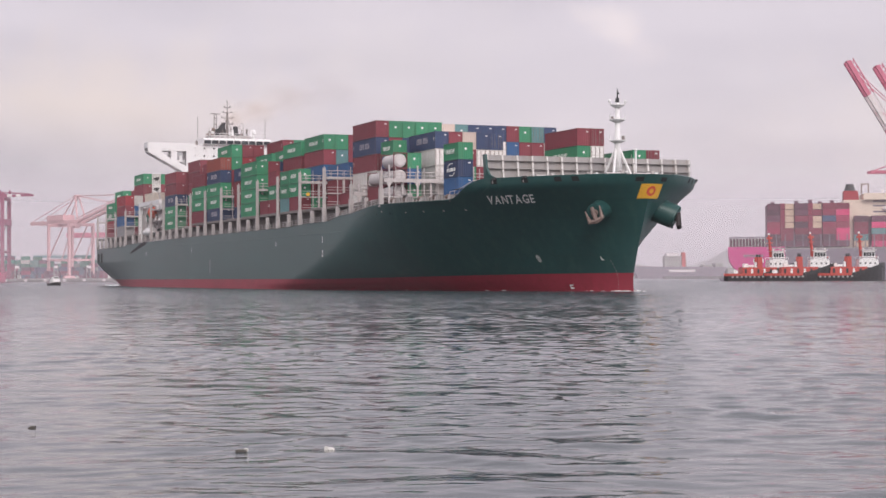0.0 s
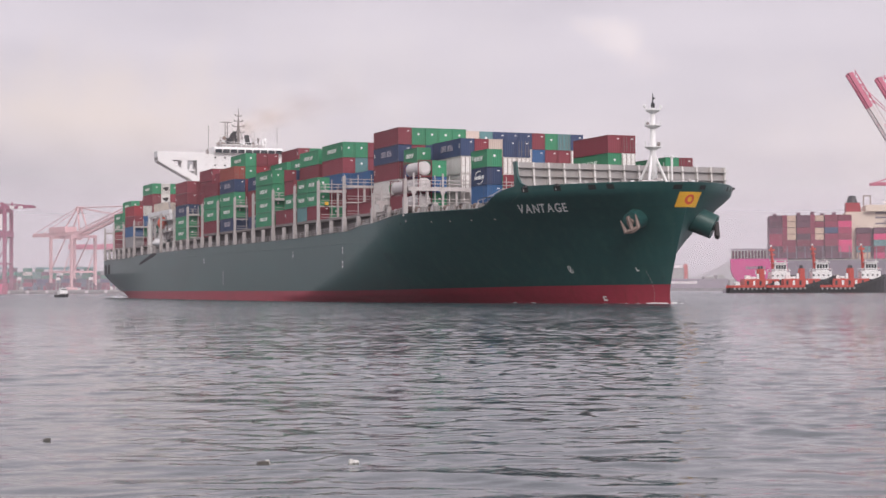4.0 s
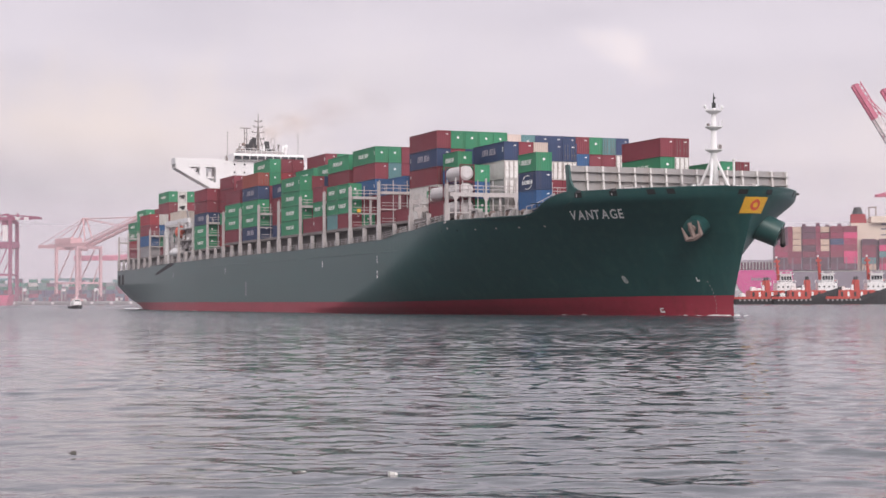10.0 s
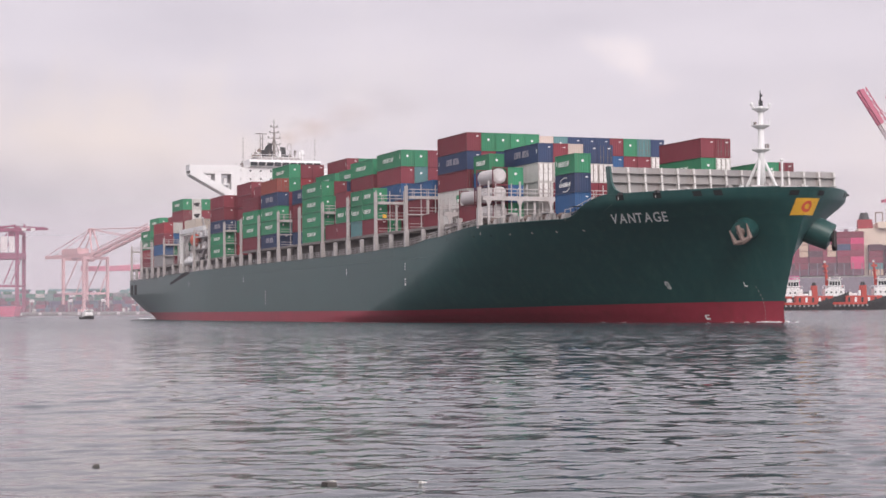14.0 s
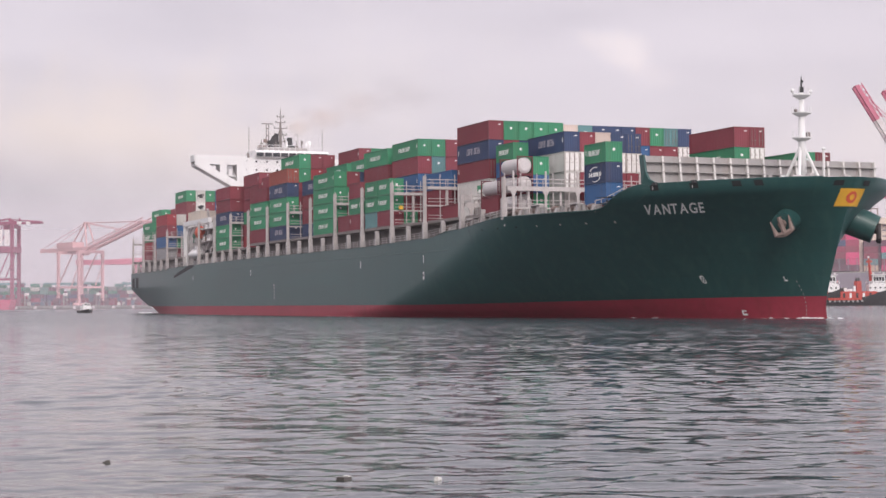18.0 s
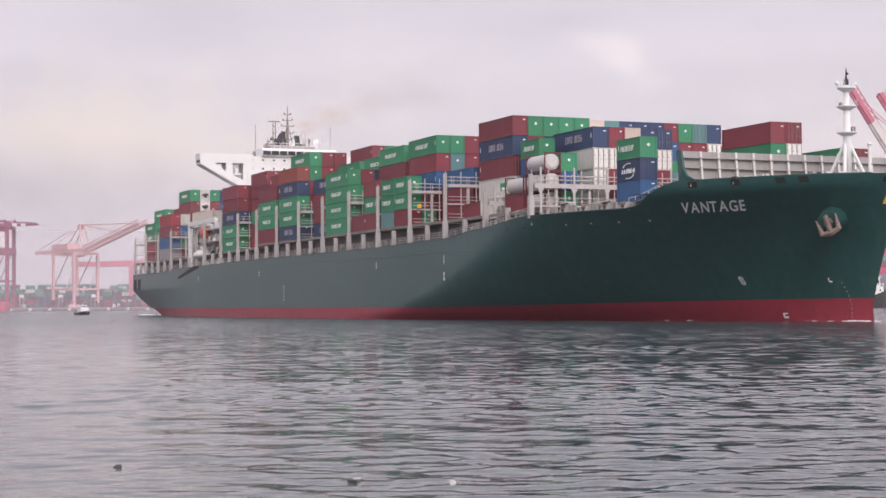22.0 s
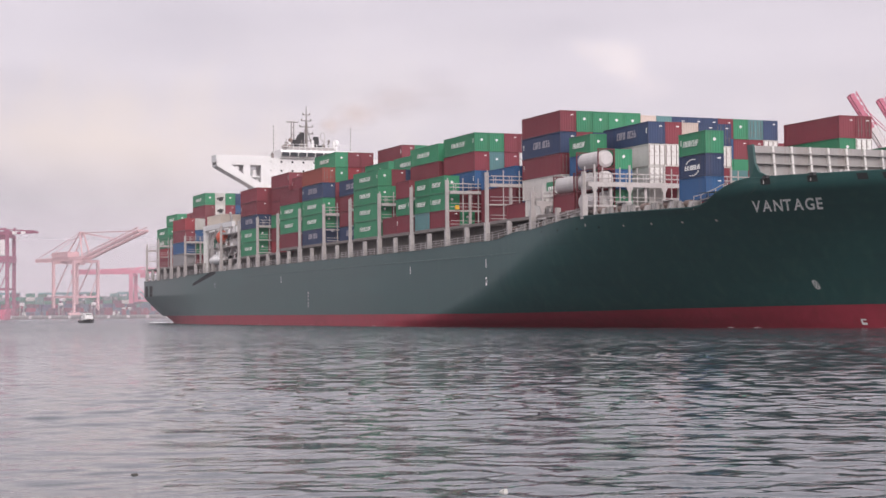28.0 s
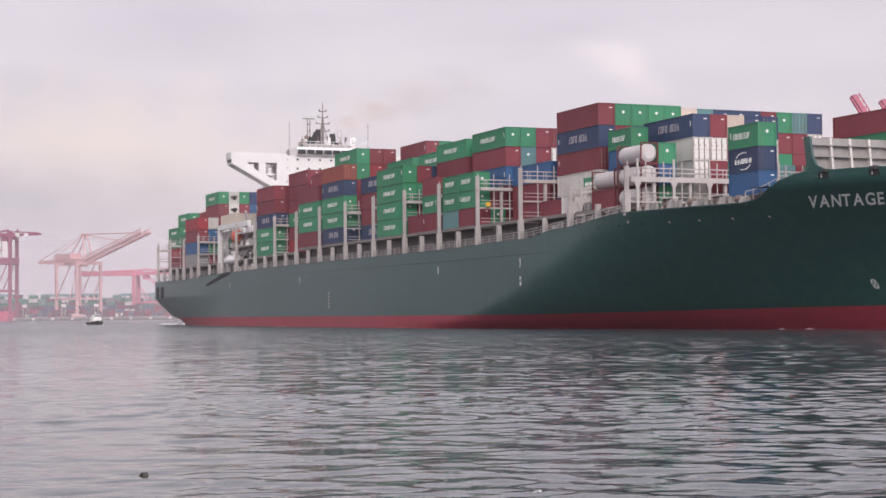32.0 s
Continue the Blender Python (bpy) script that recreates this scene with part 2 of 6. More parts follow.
# ---- mesh building
class Mesh:
    """Collects faces; boxes, tubes, lofted sheets."""

    def __init__(self):
        self.v, self.f = [], []

    def face(self, pts):
        k = len(self.v)
        self.v.extend(tuple(p) for p in pts)
        self.f.append(tuple(range(k, k + len(pts))))

    def box(self, x0, x1, y0, y1, z0, z1, taper=0.0):
        k = len(self.v)
        t = taper
        self.v += [(x0, y0, z0), (x1, y0, z0), (x1, y1, z0), (x0, y1, z0), (x0 + t, y0 + t, z1), (x1 - t, y0 + t, z1), (x1 - t, y1 - t, z1), (x0 + t, y1 - t, z1)]
        self.f += [tuple(k + i for i in q) for q in ((3, 2, 1, 0), (4, 5, 6, 7), (0, 1, 5, 4), (1, 2, 6, 5), (2, 3, 7, 6), (3, 0, 4, 7))]
        return self

    def tube(self, a, b, r, r2=None, n=8, square=False):
        a, b = Vector(a), Vector(b)
        r2 = r if r2 is None else r2
        if square:
            n = 4
        w = (b - a).normalized()
        u = w.cross(Vector((0, 0, 1)) if abs(w.z) < 0.95 else Vector((1, 0, 0))).normalized()
        s = w.cross(u)
        k = len(self.v)
        off = math.pi / 4 if square else 0
        g = 1.414 if square else 1
        for p, q in ((a, r), (b, r2)):
            for i in range(n):
                c = off + 2 * math.pi * i / n
                self.v.append(tuple(p + (u * math.cos(c) + s * math.sin(c)) * q * g))
        for i in range(n):
            j = (i + 1) % n
            self.f.append((k + i, k + j, k + n + j, k + n + i))
        self.f += [tuple(k + i for i in reversed(range(n))), tuple(k + n + i for i in range(n))]
        return self

    def sheet(self, rows):
        """rows of points of equal length, joined into quads."""
        k, w = len(self.v), len(rows[0])
        for r in rows:
            self.v.extend(tuple(p) for p in r)
        for i in range(len(rows) - 1):
            for j in range(w - 1):
                q = k + i * w + j
                self.f.append((q, q + 1, q + w + 1, q + w))
        return self

    def ball(self, c, rx, ry, rz, n=12, m=7):
        rows = []
        for i in range(m + 1):
            a = math.pi * i / m
            rows.append([(c[0] + rx * math.sin(a) * math.cos(2 * math.pi * j / n), c[1] + ry * math.sin(a) * math.sin(2 * math.pi * j / n), c[2] + rz * math.cos(a)) for j in range(n + 1)])
        return self.sheet(rows)

    def prism(self, outline, axis, lo, hi):
        """An outline (pairs) pulled along axis x, y or z from lo to hi."""
        def at(p, h):
            return {"x": (h, p[0], p[1]), "y": (p[0], h, p[1]), "z": (p[0], p[1], h)}[axis]
        n, k = len(outline), len(self.v)
        self.v += [at(p, lo) for p in outline] + [at(p, hi) for p in outline]
        self.f += [tuple(k + i for i in reversed(range(n))), tuple(k + n + i for i in range(n))]
        self.f += [(k + i, k + (i + 1) % n, k + n + (i + 1) % n, k + n + i) for i in range(n)]
        return self

    def data(self, name, mat, smooth=False):
        me = bpy.data.meshes.new(name)
        me.from_pydata(self.v, [], self.f)
        me.validate()
        bm = bmesh.new()
        bm.from_mesh(me)
        if smooth:
            bmesh.ops.remove_doubles(bm, verts=bm.verts, dist=0.001)
        bmesh.ops.recalc_face_normals(bm, faces=bm.faces)
        bm.to_mesh(me)
        bm.free()
        me.materials.append(mat)
        if smooth:
            me.shade_smooth()
        return me


def part(name, mesh, mat, parent, label="", smooth=False, kind=""):
    """Links a Mesh (or mesh data) as one object under a thing or a part."""
    ob = new(name, mesh.data(name, mat, smooth) if isinstance(mesh, Mesh) else mesh)
    ob.parent = parent
    return tagged(ob, label, kind=kind)


def thing(name, label, category, group="", kind=""):
    ob = new(name)
    ob.empty_display_size = 1
    return tagged(ob, label, category, group, kind)


MOVERS = []  # (thing, its pose on the ship)


def on_ship(ob, m=None):
    MOVERS.append((ob, m or Matrix.Identity(4)))
    return ob


# ---- water: one sheet to the horizon, with real waves near the quay
def water_material():
    m = bpy.data.materials.new("harbour_water")
    m.use_nodes = True
    n, l = m.node_tree.nodes, m.node_tree.links
    b = n["Principled BSDF"]
    b.inputs["Base Color"].default_value = (0.044, 0.056, 0.064, 1)
    b.inputs["IOR"].default_value = 1.33
    tc = n.new("ShaderNodeTexCoord")
    # ripples too small for the mesh far out count as roughness
    sep = n.new("ShaderNodeSeparateXYZ")
    out = n.new("ShaderNodeMapRange")
    out.inputs["From Min"].default_value, out.inputs["From Max"].default_value = 45.0, 250.0
    out.inputs["To Min"].default_value, out.inputs["To Max"].default_value = 0.02, 0.22
    l.new(tc.outputs["Object"], sep.inputs[0])
    l.new(sep.outputs[1], out.inputs["Value"])
    l.new(out.outputs[0], b.inputs["Roughness"])
    last = None
    for scale, stretch, dist in ((2.2, (0.8, 1.2, 1), 0.009), (7.0, (0.8, 1.2, 1), 0.003), (0.7, (0.5, 1.0, 1), 0.36)):
        mp = n.new("ShaderNodeMapping")
        mp.inputs["Scale"].default_value = stretch
        tx = n.new("ShaderNodeTexNoise")
        tx.inputs["Scale"].default_value = scale
        tx.inputs["Detail"].default_value = 2
        bp = n.new("ShaderNodeBump")
        bp.inputs["Strength"].default_value = 1.0
        bp.inputs["Distance"].default_value = dist
        l.new(tc.outputs["Object"], mp.inputs[0])
        l.new(mp.outputs[0], tx.inputs["Vector"])
        if scale < 1:
            # long low crests that only the far water lacks in its mesh
            fade = n.new("ShaderNodeMapRange")
            fade.inputs["From Min"].default_value, fade.inputs["From Max"].default_value = 30.0, 150.0
            fm = n.new("ShaderNodeMath")
            fm.operation = "MULTIPLY"
            l.new(sep.outputs[1], fade.inputs["Value"])
            l.new(tx.outputs[0], fm.inputs[0])
            l.new(fade.outputs[0], fm.inputs[1])
            l.new(fm.outputs[0], bp.inputs["Height"])
        else:
            l.new(tx.outputs[0], bp.inputs["Height"])
        if last:
            l.new(last, bp.inputs["Normal"])
        last = bp.outputs[0]
    l.new(last, b.inputs["Normal"])
    return m


def wave_height(x, y, cell):
    """Sum of short harbour waves; those shorter than the mesh carries are left out. Calm and ruffled patches."""
    rs = np.random.RandomState(11)
    h = np.zeros_like(x)
    patch = 0.5 + 0.5 * np.sin(x * 0.11 + 1.3 * np.sin(y * 0.09 + 0.7)) * np.sin(y * 0.23 + 1.1 * np.sin(x * 0.07) + 0.4)
    patch = 0.45 + 0.85 * patch
    # a small calm slick lies over the near water to the left
    lee = np.clip((x + 3.2 + 0.10 * y) / (2.0 + 0.09 * np.abs(y)), 0, 1)
    lee = 0.5 + 0.5 * np.maximum(lee * lee * (3 - 2 * lee), np.clip((y - 20) / 18, 0, 1))
    wx = x + 0.18 * np.sin(y * 0.9 + 0.4 * x) + 0.06 * np.sin(2.7 * y - 1.1 * x)
    wy = y + 0.22 * np.sin(x * 0.6 - 0.4 * y)
    for i in range(64):
        lam = 0.20 * (19.0 ** ((i + 0.5) / 64))
        a = rs.normal(0, 0.46) + math.pi / 2
        k = 2 * math.pi / lam
        steep = 0.0132 * (1.1 if lam < 0.42 else (1.5 if lam < 1.2 else (0.8 if lam < 2.4 else 0.5)))
        carried = np.clip((lam / cell - 2.2) / 2.0, 0, 1)
        ph = rs.uniform(0, 2 * math.pi)
        w = np.sin(k * (wx * math.cos(a) + wy * math.sin(a)) + ph)
        h += steep / k * carried * (patch if lam < 1.6 else 1.0) * (w + 0.25 * w * w)
    return h * lee


def grown(first, step, growth, most, fine_to):
    """Lines that start evenly spaced and widen outwards."""
    out = [first]
    while out[-1] < most:
        out.append(out[-1] + step)
        if out[-1] > fine_to:
            step *= growth
    return out


WATER = water_material()
side_x = grown(0.0, 0.065, 1.028, 4600, 7.0)
lines_x = np.array([-v for v in side_x[:0:-1]] + side_x)
front = [10.0]
while front[-1] < 4600:
    front.append(front[-1] * (1.0036 if front[-1] < 260 else (1.012 if front[-1] < 700 else 1.2)))
back = grown(0.0, 0.3, 1.09, 4600, 3.0)
lines_y = np.array([10.0 - v for v in back[:0:-1]] + front)
PX, PY = np.meshgrid(lines_x, lines_y, indexing="ij")
CELL = np.maximum(np.gradient(lines_x)[:, None], np.gradient(lines_y)[None, :] * 0.6)
PZ = wave_height(PX, PY, CELL)
nx, ny = len(lines_x), len(lines_y)
coords = np.stack([PX, PY, PZ], -1).reshape(-1, 3)
ii, jj = np.meshgrid(np.arange(nx - 1), np.arange(ny - 1), indexing="ij")
quads = np.stack([ii * ny + jj, (ii + 1) * ny + jj, (ii + 1) * ny + jj + 1, ii * ny + jj + 1], -1).reshape(-1, 4)
wme = bpy.data.meshes.new("water")
wme.vertices.add(len(coords))
wme.vertices.foreach_set("co", coords.ravel())
wme.loops.add(quads.size)
wme.loops.foreach_set("vertex_index", quads.ravel().astype(np.int32))
wme.polygons.add(len(quads))
wme.polygons.foreach_set("loop_start", np.arange(0, quads.size, 4, dtype=np.int32))
wme.update(calc_edges=True)
wme.validate()
wme.shade_smooth()
wme.materials.append(WATER)
water = tagged(new("water", wme), "grey-green rippled harbour water under an overcast sky", "water", kind="structure")

# ---- the container ship: x forward, y to port, z up, waterline at z = 0
HALF = 24.4
STERN, STEM0 = -166.0, 138.3


def clamp(v, lo=0.0, hi=1.0):
    return max(lo, min(hi, v))


def ease(v):
    v = clamp(v)
    return v * v * (3 - 2 * v)


def stem_x(z):
    z = max(z, 0)
    return STEM0 + 0.30 * z + 0.0078 * z * z + 0.9 * clamp(1 - z / 2.8) ** 2


def half_breadth(x, z):
    """Half the ship's width at x and z."""
    k = clamp(z / 15.5)
    top = stem_x(z)
    start = 26.1 + 67.9 * k ** 0.52
    b = HALF
    if x > start:
        u = clamp((x - start) / (top - start))
        b = HALF * max(1 - u ** (1.80 + 0.13 * k ** 1.29), 0) ** (1.12 - 0.49 * k ** 2.45)
    aft = clamp((-70 - x) / (-70 - STERN))
    low = clamp((7.0 - z) / 7.0)
    b *= 1 - 0.13 * aft ** 2 - 0.30 * low ** 1.1 * aft ** 1.9
    return max(b, 0.0)


def deck_z(x):
    """The height of the hull's upper edge."""
    z = 11.2 + 0.5 * ease((x + 150) / 120)
    z += 0.35 * ease((x - 40) / 25) + 0.85 * ease((x - 70) / 9) + 1.1 * ease((x - 80) / 18)
    z += 2.75 * ease((x - 116.2) / 9.6)
    return z


def keel_z(x):
    """The lower edge that is built: below water, rising under the stern."""
    return -2.0 + 6.4 * clamp((-133.5 - x) / 33) ** 1.15


def boot_z(x):
    return 1.95 + 0.75 * ease((x - 60) / 80)


def spaced(lo, hi, n):
    return [lo + (hi - lo) * i / n for i in range(n + 1)]


STATIONS = spaced(STERN, -70, 26) + spaced(-66, 40, 16)[0:] + spaced(44, 136, 60)


def hull_sheet(lower, upper, n, side):
    rows = []
    for x in STATIONS:
        row = []
        for i in range(n + 1):
            z = lower(x) + (upper(x) - lower(x)) * i / n
            row.append((x, side * half_breadth(x, z), z))
        rows.append(row)
    # forward of the last station the sides close on the raked stem
    for s in spaced(0, 1, 16)[1:]:
        row = []
        g = 1 - (1 - s) ** 2
        for i in range(n + 1):
            z0 = lower(136) + (upper(136) - lower(136)) * i / n
            zz = z0
            xx = 136 + (stem_x(zz) - 136) * g
            row.append((xx, side * half_breadth(xx, zz), zz))
        rows.append(row)
    return rows


ship = on_ship(thing("container_ship", "large dark green container ship with red boot top, under way", "ship"))
for side in (-1, 1):
    part("hull_side", Mesh().sheet(hull_sheet(boot_z, deck_z, 26, side)), HULL_GREEN, ship, "dark green painted hull plating", smooth=True)
    part("boot_top", Mesh().sheet(hull_sheet(lambda x: min(keel_z(x), boot_z(x) - 0.02), boot_z, 6, side)), BOOT_RED, ship, "red antifouling band at the waterline", smooth=True)
tr = Mesh()
zs = spaced(boot_z(STERN), deck_z(STERN), 14)
tr.sheet([[(STERN, -half_breadth(STERN, z), z) for z in zs], [(STERN, half_breadth(STERN, z), z) for z in zs]])
part("transom", tr, HULL_GREEN, ship)
dk = Mesh()
xs = [x for x in STATIONS if x < 118]
dk.sheet([[(x, -half_breadth(x, deck_z(x)) + 0.05, deck_z(x) - 0.25) for x in xs], [(x, half_breadth(x, deck_z(x)) - 0.05, deck_z(x) - 0.25) for x in xs]])
part("main_deck", dk, DECK, ship)
fd = Mesh()
xs = spaced(118, 144, 20)
fd.sheet([[(x, -max(half_breadth(x, 15.6) - 0.25, 0), 15.6) for x in xs], [(x, max(half_breadth(x, 15.6) - 0.25, 0), 15.6) for x in xs]])
part("forecastle_deck", fd, DECK, ship)
# hull's thickness shows as a rail on its upper edge
for side in (-1, 1):
    rl = Mesh()
    edge = []
    for x in STATIONS + [138, 140, 142, 143, 144]:
        edge.append((x, side * half_breadth(min(x, stem_x(deck_z(x))), deck_z(x)), deck_z(x)))
    rl.sheet([[(x, y * 1.002, z) for x, y, z in edge], [(x, y * 1.002, z + 0.12) for x, y, z in edge], [(x, y - side * min(0.35, abs(y)), z + 0.12) for x, y, z in edge], [(x, y - side * min(0.35, abs(y)), z - 0.1) for x, y, z in edge]])
    part("gunwale", rl, HULL_GREEN, ship)

# hatch coamings and posts along the deck edge
POSTS = [-151.0, -137.9, -124.0, -109.8, -77.0, -62.6, -48.4, -34.2, -20.0, -5.6, 8.8, 23.3, 37.9, 52.5, 67.1, 82.0, 97.0]
POST_TOP = {-151.0: 20.5, -109.8: 21.0, -124.0: 20.7, -137.9: 21.2, -77.0: 21.6, 82.0: 18.2, 97.0: 19.7}
for side in (-1, 1):
    for x0, x1 in zip(POSTS[:-1], POSTS[1:]):
        if x0 == -109.8:
            continue
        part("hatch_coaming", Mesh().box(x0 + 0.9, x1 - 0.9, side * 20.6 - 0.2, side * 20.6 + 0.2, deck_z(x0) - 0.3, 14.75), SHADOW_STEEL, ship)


def tall_post(x, side, top):
    g = Mesh()
    y, z = side * 23.75, deck_z(x) - 0.25
    g.box(x - 0.32, x + 0.32, y - 0.36, y + 0.36, z, z + 3.0)
    g.box(x - 0.19, x + 0.19, y - 0.25, y + 0.25, z + 3.0, top)
    part("lashing_post", g, STEEL, ship)


for x in POSTS:
    for side in (-1, 1):
        tall_post(x, side, POST_TOP.get(x, 22.0))
for x0, x1 in zip(POSTS[:-1], POSTS[1:]):
    for side in (-1, 1):
        z = deck_z(x0) - 0.25
        for u in ((0.5,) if x0 != -109.8 else (0.3, 0.55, 0.78)):
            x = x0 + (x1 - x0) * u
            g = Mesh().box(x - 0.25, x + 0.25, side * 23.7 - 0.32, side * 23.7 + 0.32, z, z + 2.9)
            part("container_pedestal", g, STEEL, ship)

# lashing bridges across the deck at each post line
for x in POSTS:
    top = POST_TOP.get(x, 22.0)
    g = Mesh()
    deck = min(top - 1.3, 20.4)
    g.box(x - 0.45, x + 0.45, -23.4, 23.4, deck - 0.45, deck)
    g.box(x - 0.3, x + 0.3, -23.4, 23.4, deck - 3.1, deck - 2.9)
    g.box(x - 0.3, x + 0.3, -23.4, 23.4, deck - 5.7, deck - 5.5)
    for h in (-1.9, -2.4, -4.5, -5.0):
        g.tube((x + 0.3, -23.3, deck + h), (x + 0.3, 23.3, deck + h), 0.05, n=4)
    for i in range(-9, 10):
        g.box(x + 0.2, x + 0.32, i * 2.5 - 1.31, i * 2.5 - 1.19, deck - 5.6, deck + 1.9)
    for i in range(-4, 5):
        g.box(x - 0.2, x + 0.2, i * 5.0 - 0.18, i * 5.0 + 0.18, deck_z(x) - 0.3, deck)
    for dx in (-0.42, 0.42):
        for h in (0.55, 1.1):
            g.tube((x + dx, -23.3, deck + h), (x + dx, 23.3, deck + h), 0.04, n=5)
        for i in range(-9, 10):
            g.box(x + dx - 0.04, x + dx + 0.04, i * 2.5 - 0.04, i * 2.5 + 0.04, deck, deck + 1.1)
    if x > 80:
        g.box(x + 0.46, x + 0.6, -23.4, 23.4, deck - 0.6, deck + 0.02)
        for i in range(-9, 10, 2):
            y = i * 2.5
            g.prism([(y - 0.17, deck - 5.6), (y + 0.17, deck - 5.6), (y + 0.17, deck - 1.3), (y + 0.5, deck - 0.6), (y - 0.5, deck - 0.6), (y - 0.17, deck - 1.3)], "x", x + 0.42, x + 0.58)
            g.box(x + 0.4, x + 0.6, y - 0.12, y + 0.12, deck, deck + 2.2)
    part("lashing_bridge", g, STEEL, ship, "grey steel lashing bridge with railings")

# breakwater on the forecastle
bw = Mesh()
BX, BZ0, BZ1 = 125.5, 15.6, 20.45
bw.box(BX - 0.25, BX, -17.6, 17.6, BZ0, BZ1)
BREAK = material("mid_grey_plate_paint", (0.34, 0.32, 0.315), rough=0.65, vary=0.15, scale=0.5, fine=4, dirt=(0.2, 0.12, 0.08), dirt_amount=0.4, streak=True)
RIB_GREY = material("light_grey_rib_paint", (0.66, 0.63, 0.61), rough=0.6, vary=0.12, scale=0.5, fine=4, dirt=(0.24, 0.14, 0.10), dirt_amount=0.35, streak=True)
breakwater = part("breakwater", bw, BREAK, ship, "pale grey ribbed steel breakwater")
for i in range(15):
    y = -17.3 + 34.6 * i / 14
    d = 0.85 if abs(y) < 15 else 0.3
    g = Mesh().prism([(BX, BZ0), (BX + d, BZ0), (BX + 0.25, BZ1), (BX, BZ1)], "y", y - 0.13, y + 0.13)
    part("breakwater_rib", g, RIB_GREY, breakwater)
for z in (17.0, 18.4, 19.6):
    part("breakwater_stringer", Mesh().box(BX, BX + 0.5, -17.5, 17.5, z, z + 0.12), BREAK, breakwater)
for side in (-1,):
    g = Mesh().prism([(123.4, 14.4), (124.6, 15.0), (125.8, 15.4), (127.2, 16.1), (128.8, 16.7), (127.5, 17.0), (126.8, 17.4), (126.5, 18.4), (126.2, 20.5), (125.1, 20.5), (125.5, 18.0), (125.5, 16.3), (124.6, 15.5)], "y", -0.14, 0.14)
    g.v = [(x, side * (min(17.7, half_breadth(x, z) - 0.1)) + y, z) for x, y, z in g.v]
    part("breakwater_cheek", g, HULL_GREEN, ship)

# foremast
fm = Mesh()
MX = 134.4
fm.tube((MX, 0, 15.6), (MX, 0, 28.0), 0.60, 0.30, n=12)
fm.tube((MX, 0, 28.0), (MX, 0, 28.8), 0.12, 0.06, n=6)
foremast = part("foremast", fm, WHITE, ship, "white foremast with platforms and lights", smooth=True)
for side in (-1, 1):
    part("mast_stay", Mesh().tube((MX - 2.2, side * 1.9, 15.6), (MX, side * 0.3, 21.2), 0.2), WHITE, foremast)
    part("mast_stay", Mesh().tube((MX + 2.0, side * 1.9, 15.6), (MX, side * 0.3, 21.2), 0.2), WHITE, foremast)
for z, r in ((22.3, 1.2), (25.4, 1.2), (27.6, 1.1)):
    g = Mesh().tube((MX, 0, z - 0.45), (MX, 0, z), 0.35, r, n=12)
    g.tube((MX, 0, z), (MX, 0, z + 0.12), r, n=12)
    for i in range(8):
        a = i * math.pi / 4
        g.tube((MX + r * math.cos(a), r * math.sin(a), z), (MX + r * math.cos(a), r * math.sin(a), z + 0.9), 0.04, n=4)
    part("mast_platform", g, WHITE, foremast)
for y in (-1.35, 1.35):
    part("mast_lamp", Mesh().ball((MX, y, 28.2), 0.24, 0.24, 0.26, n=8, m=5).tube((MX, y * 0.6, 27.7), (MX, y, 28.0), 0.08, n=5), WHITE, foremast)
part("mast_light", Mesh().box(MX - 0.2, MX + 0.2, -0.22, 0.22, 28.0, 28.7).tube((MX, 0, 28.7), (MX, 0, 30.1), 0.14, 0.05, n=6).ball((MX, 0.12, 29.4), 0.2, 0.2, 0.2, n=6, m=4), BLACK, foremast)
part("mast_bell", Mesh().box(MX - 0.2, MX + 0.2, 0.7, 1.1, 22.4, 23.1), SHADOW_STEEL, foremast)
part("mast_box", Mesh().box(MX - 0.15, MX + 0.15, -1.0, -0.7, 25.5, 25.9), SHADOW_STEEL, foremast)

# accommodation tower with bridge wings
TX0, TX1 = -92.0, -79.5
tw = Mesh().box(TX0, TX1, -13.4, 11.6, 11.3, 37.4)
tower = part("accommodation_block", tw, WHITE, ship, "white accommodation tower")
for zz in (28.6, 31.4, 34.3, 36.3):
    for i in range(9):
        y = -11.6 + i * 2.6
        g = Mesh().box(TX1, TX1 + 0.06, y - 0.22, y + 0.22, zz, zz + 0.42)
        part("porthole", g, GLASS_DARK, tower)
wh = Mesh().prism([(TX1 - 7.5, 37.4), (TX1 + 0.6, 37.4), (TX1 + 1.0, 38.7), (TX1 + 0.4, 39.3), (TX1 - 7.5, 39.3)], "y", -9.4, 9.0)
wheelhouse = part("wheelhouse", wh, WHITE, ship)
for i in range(9):
    y = -8.3 + i * 2.02
    g = Mesh().box(TX1 + 0.75, TX1 + 1.06, y - 0.86, y + 0.86, 37.75, 38.65)
    part("bridge_window", g, GLASS_DARK, wheelhouse, "dark bridge window")
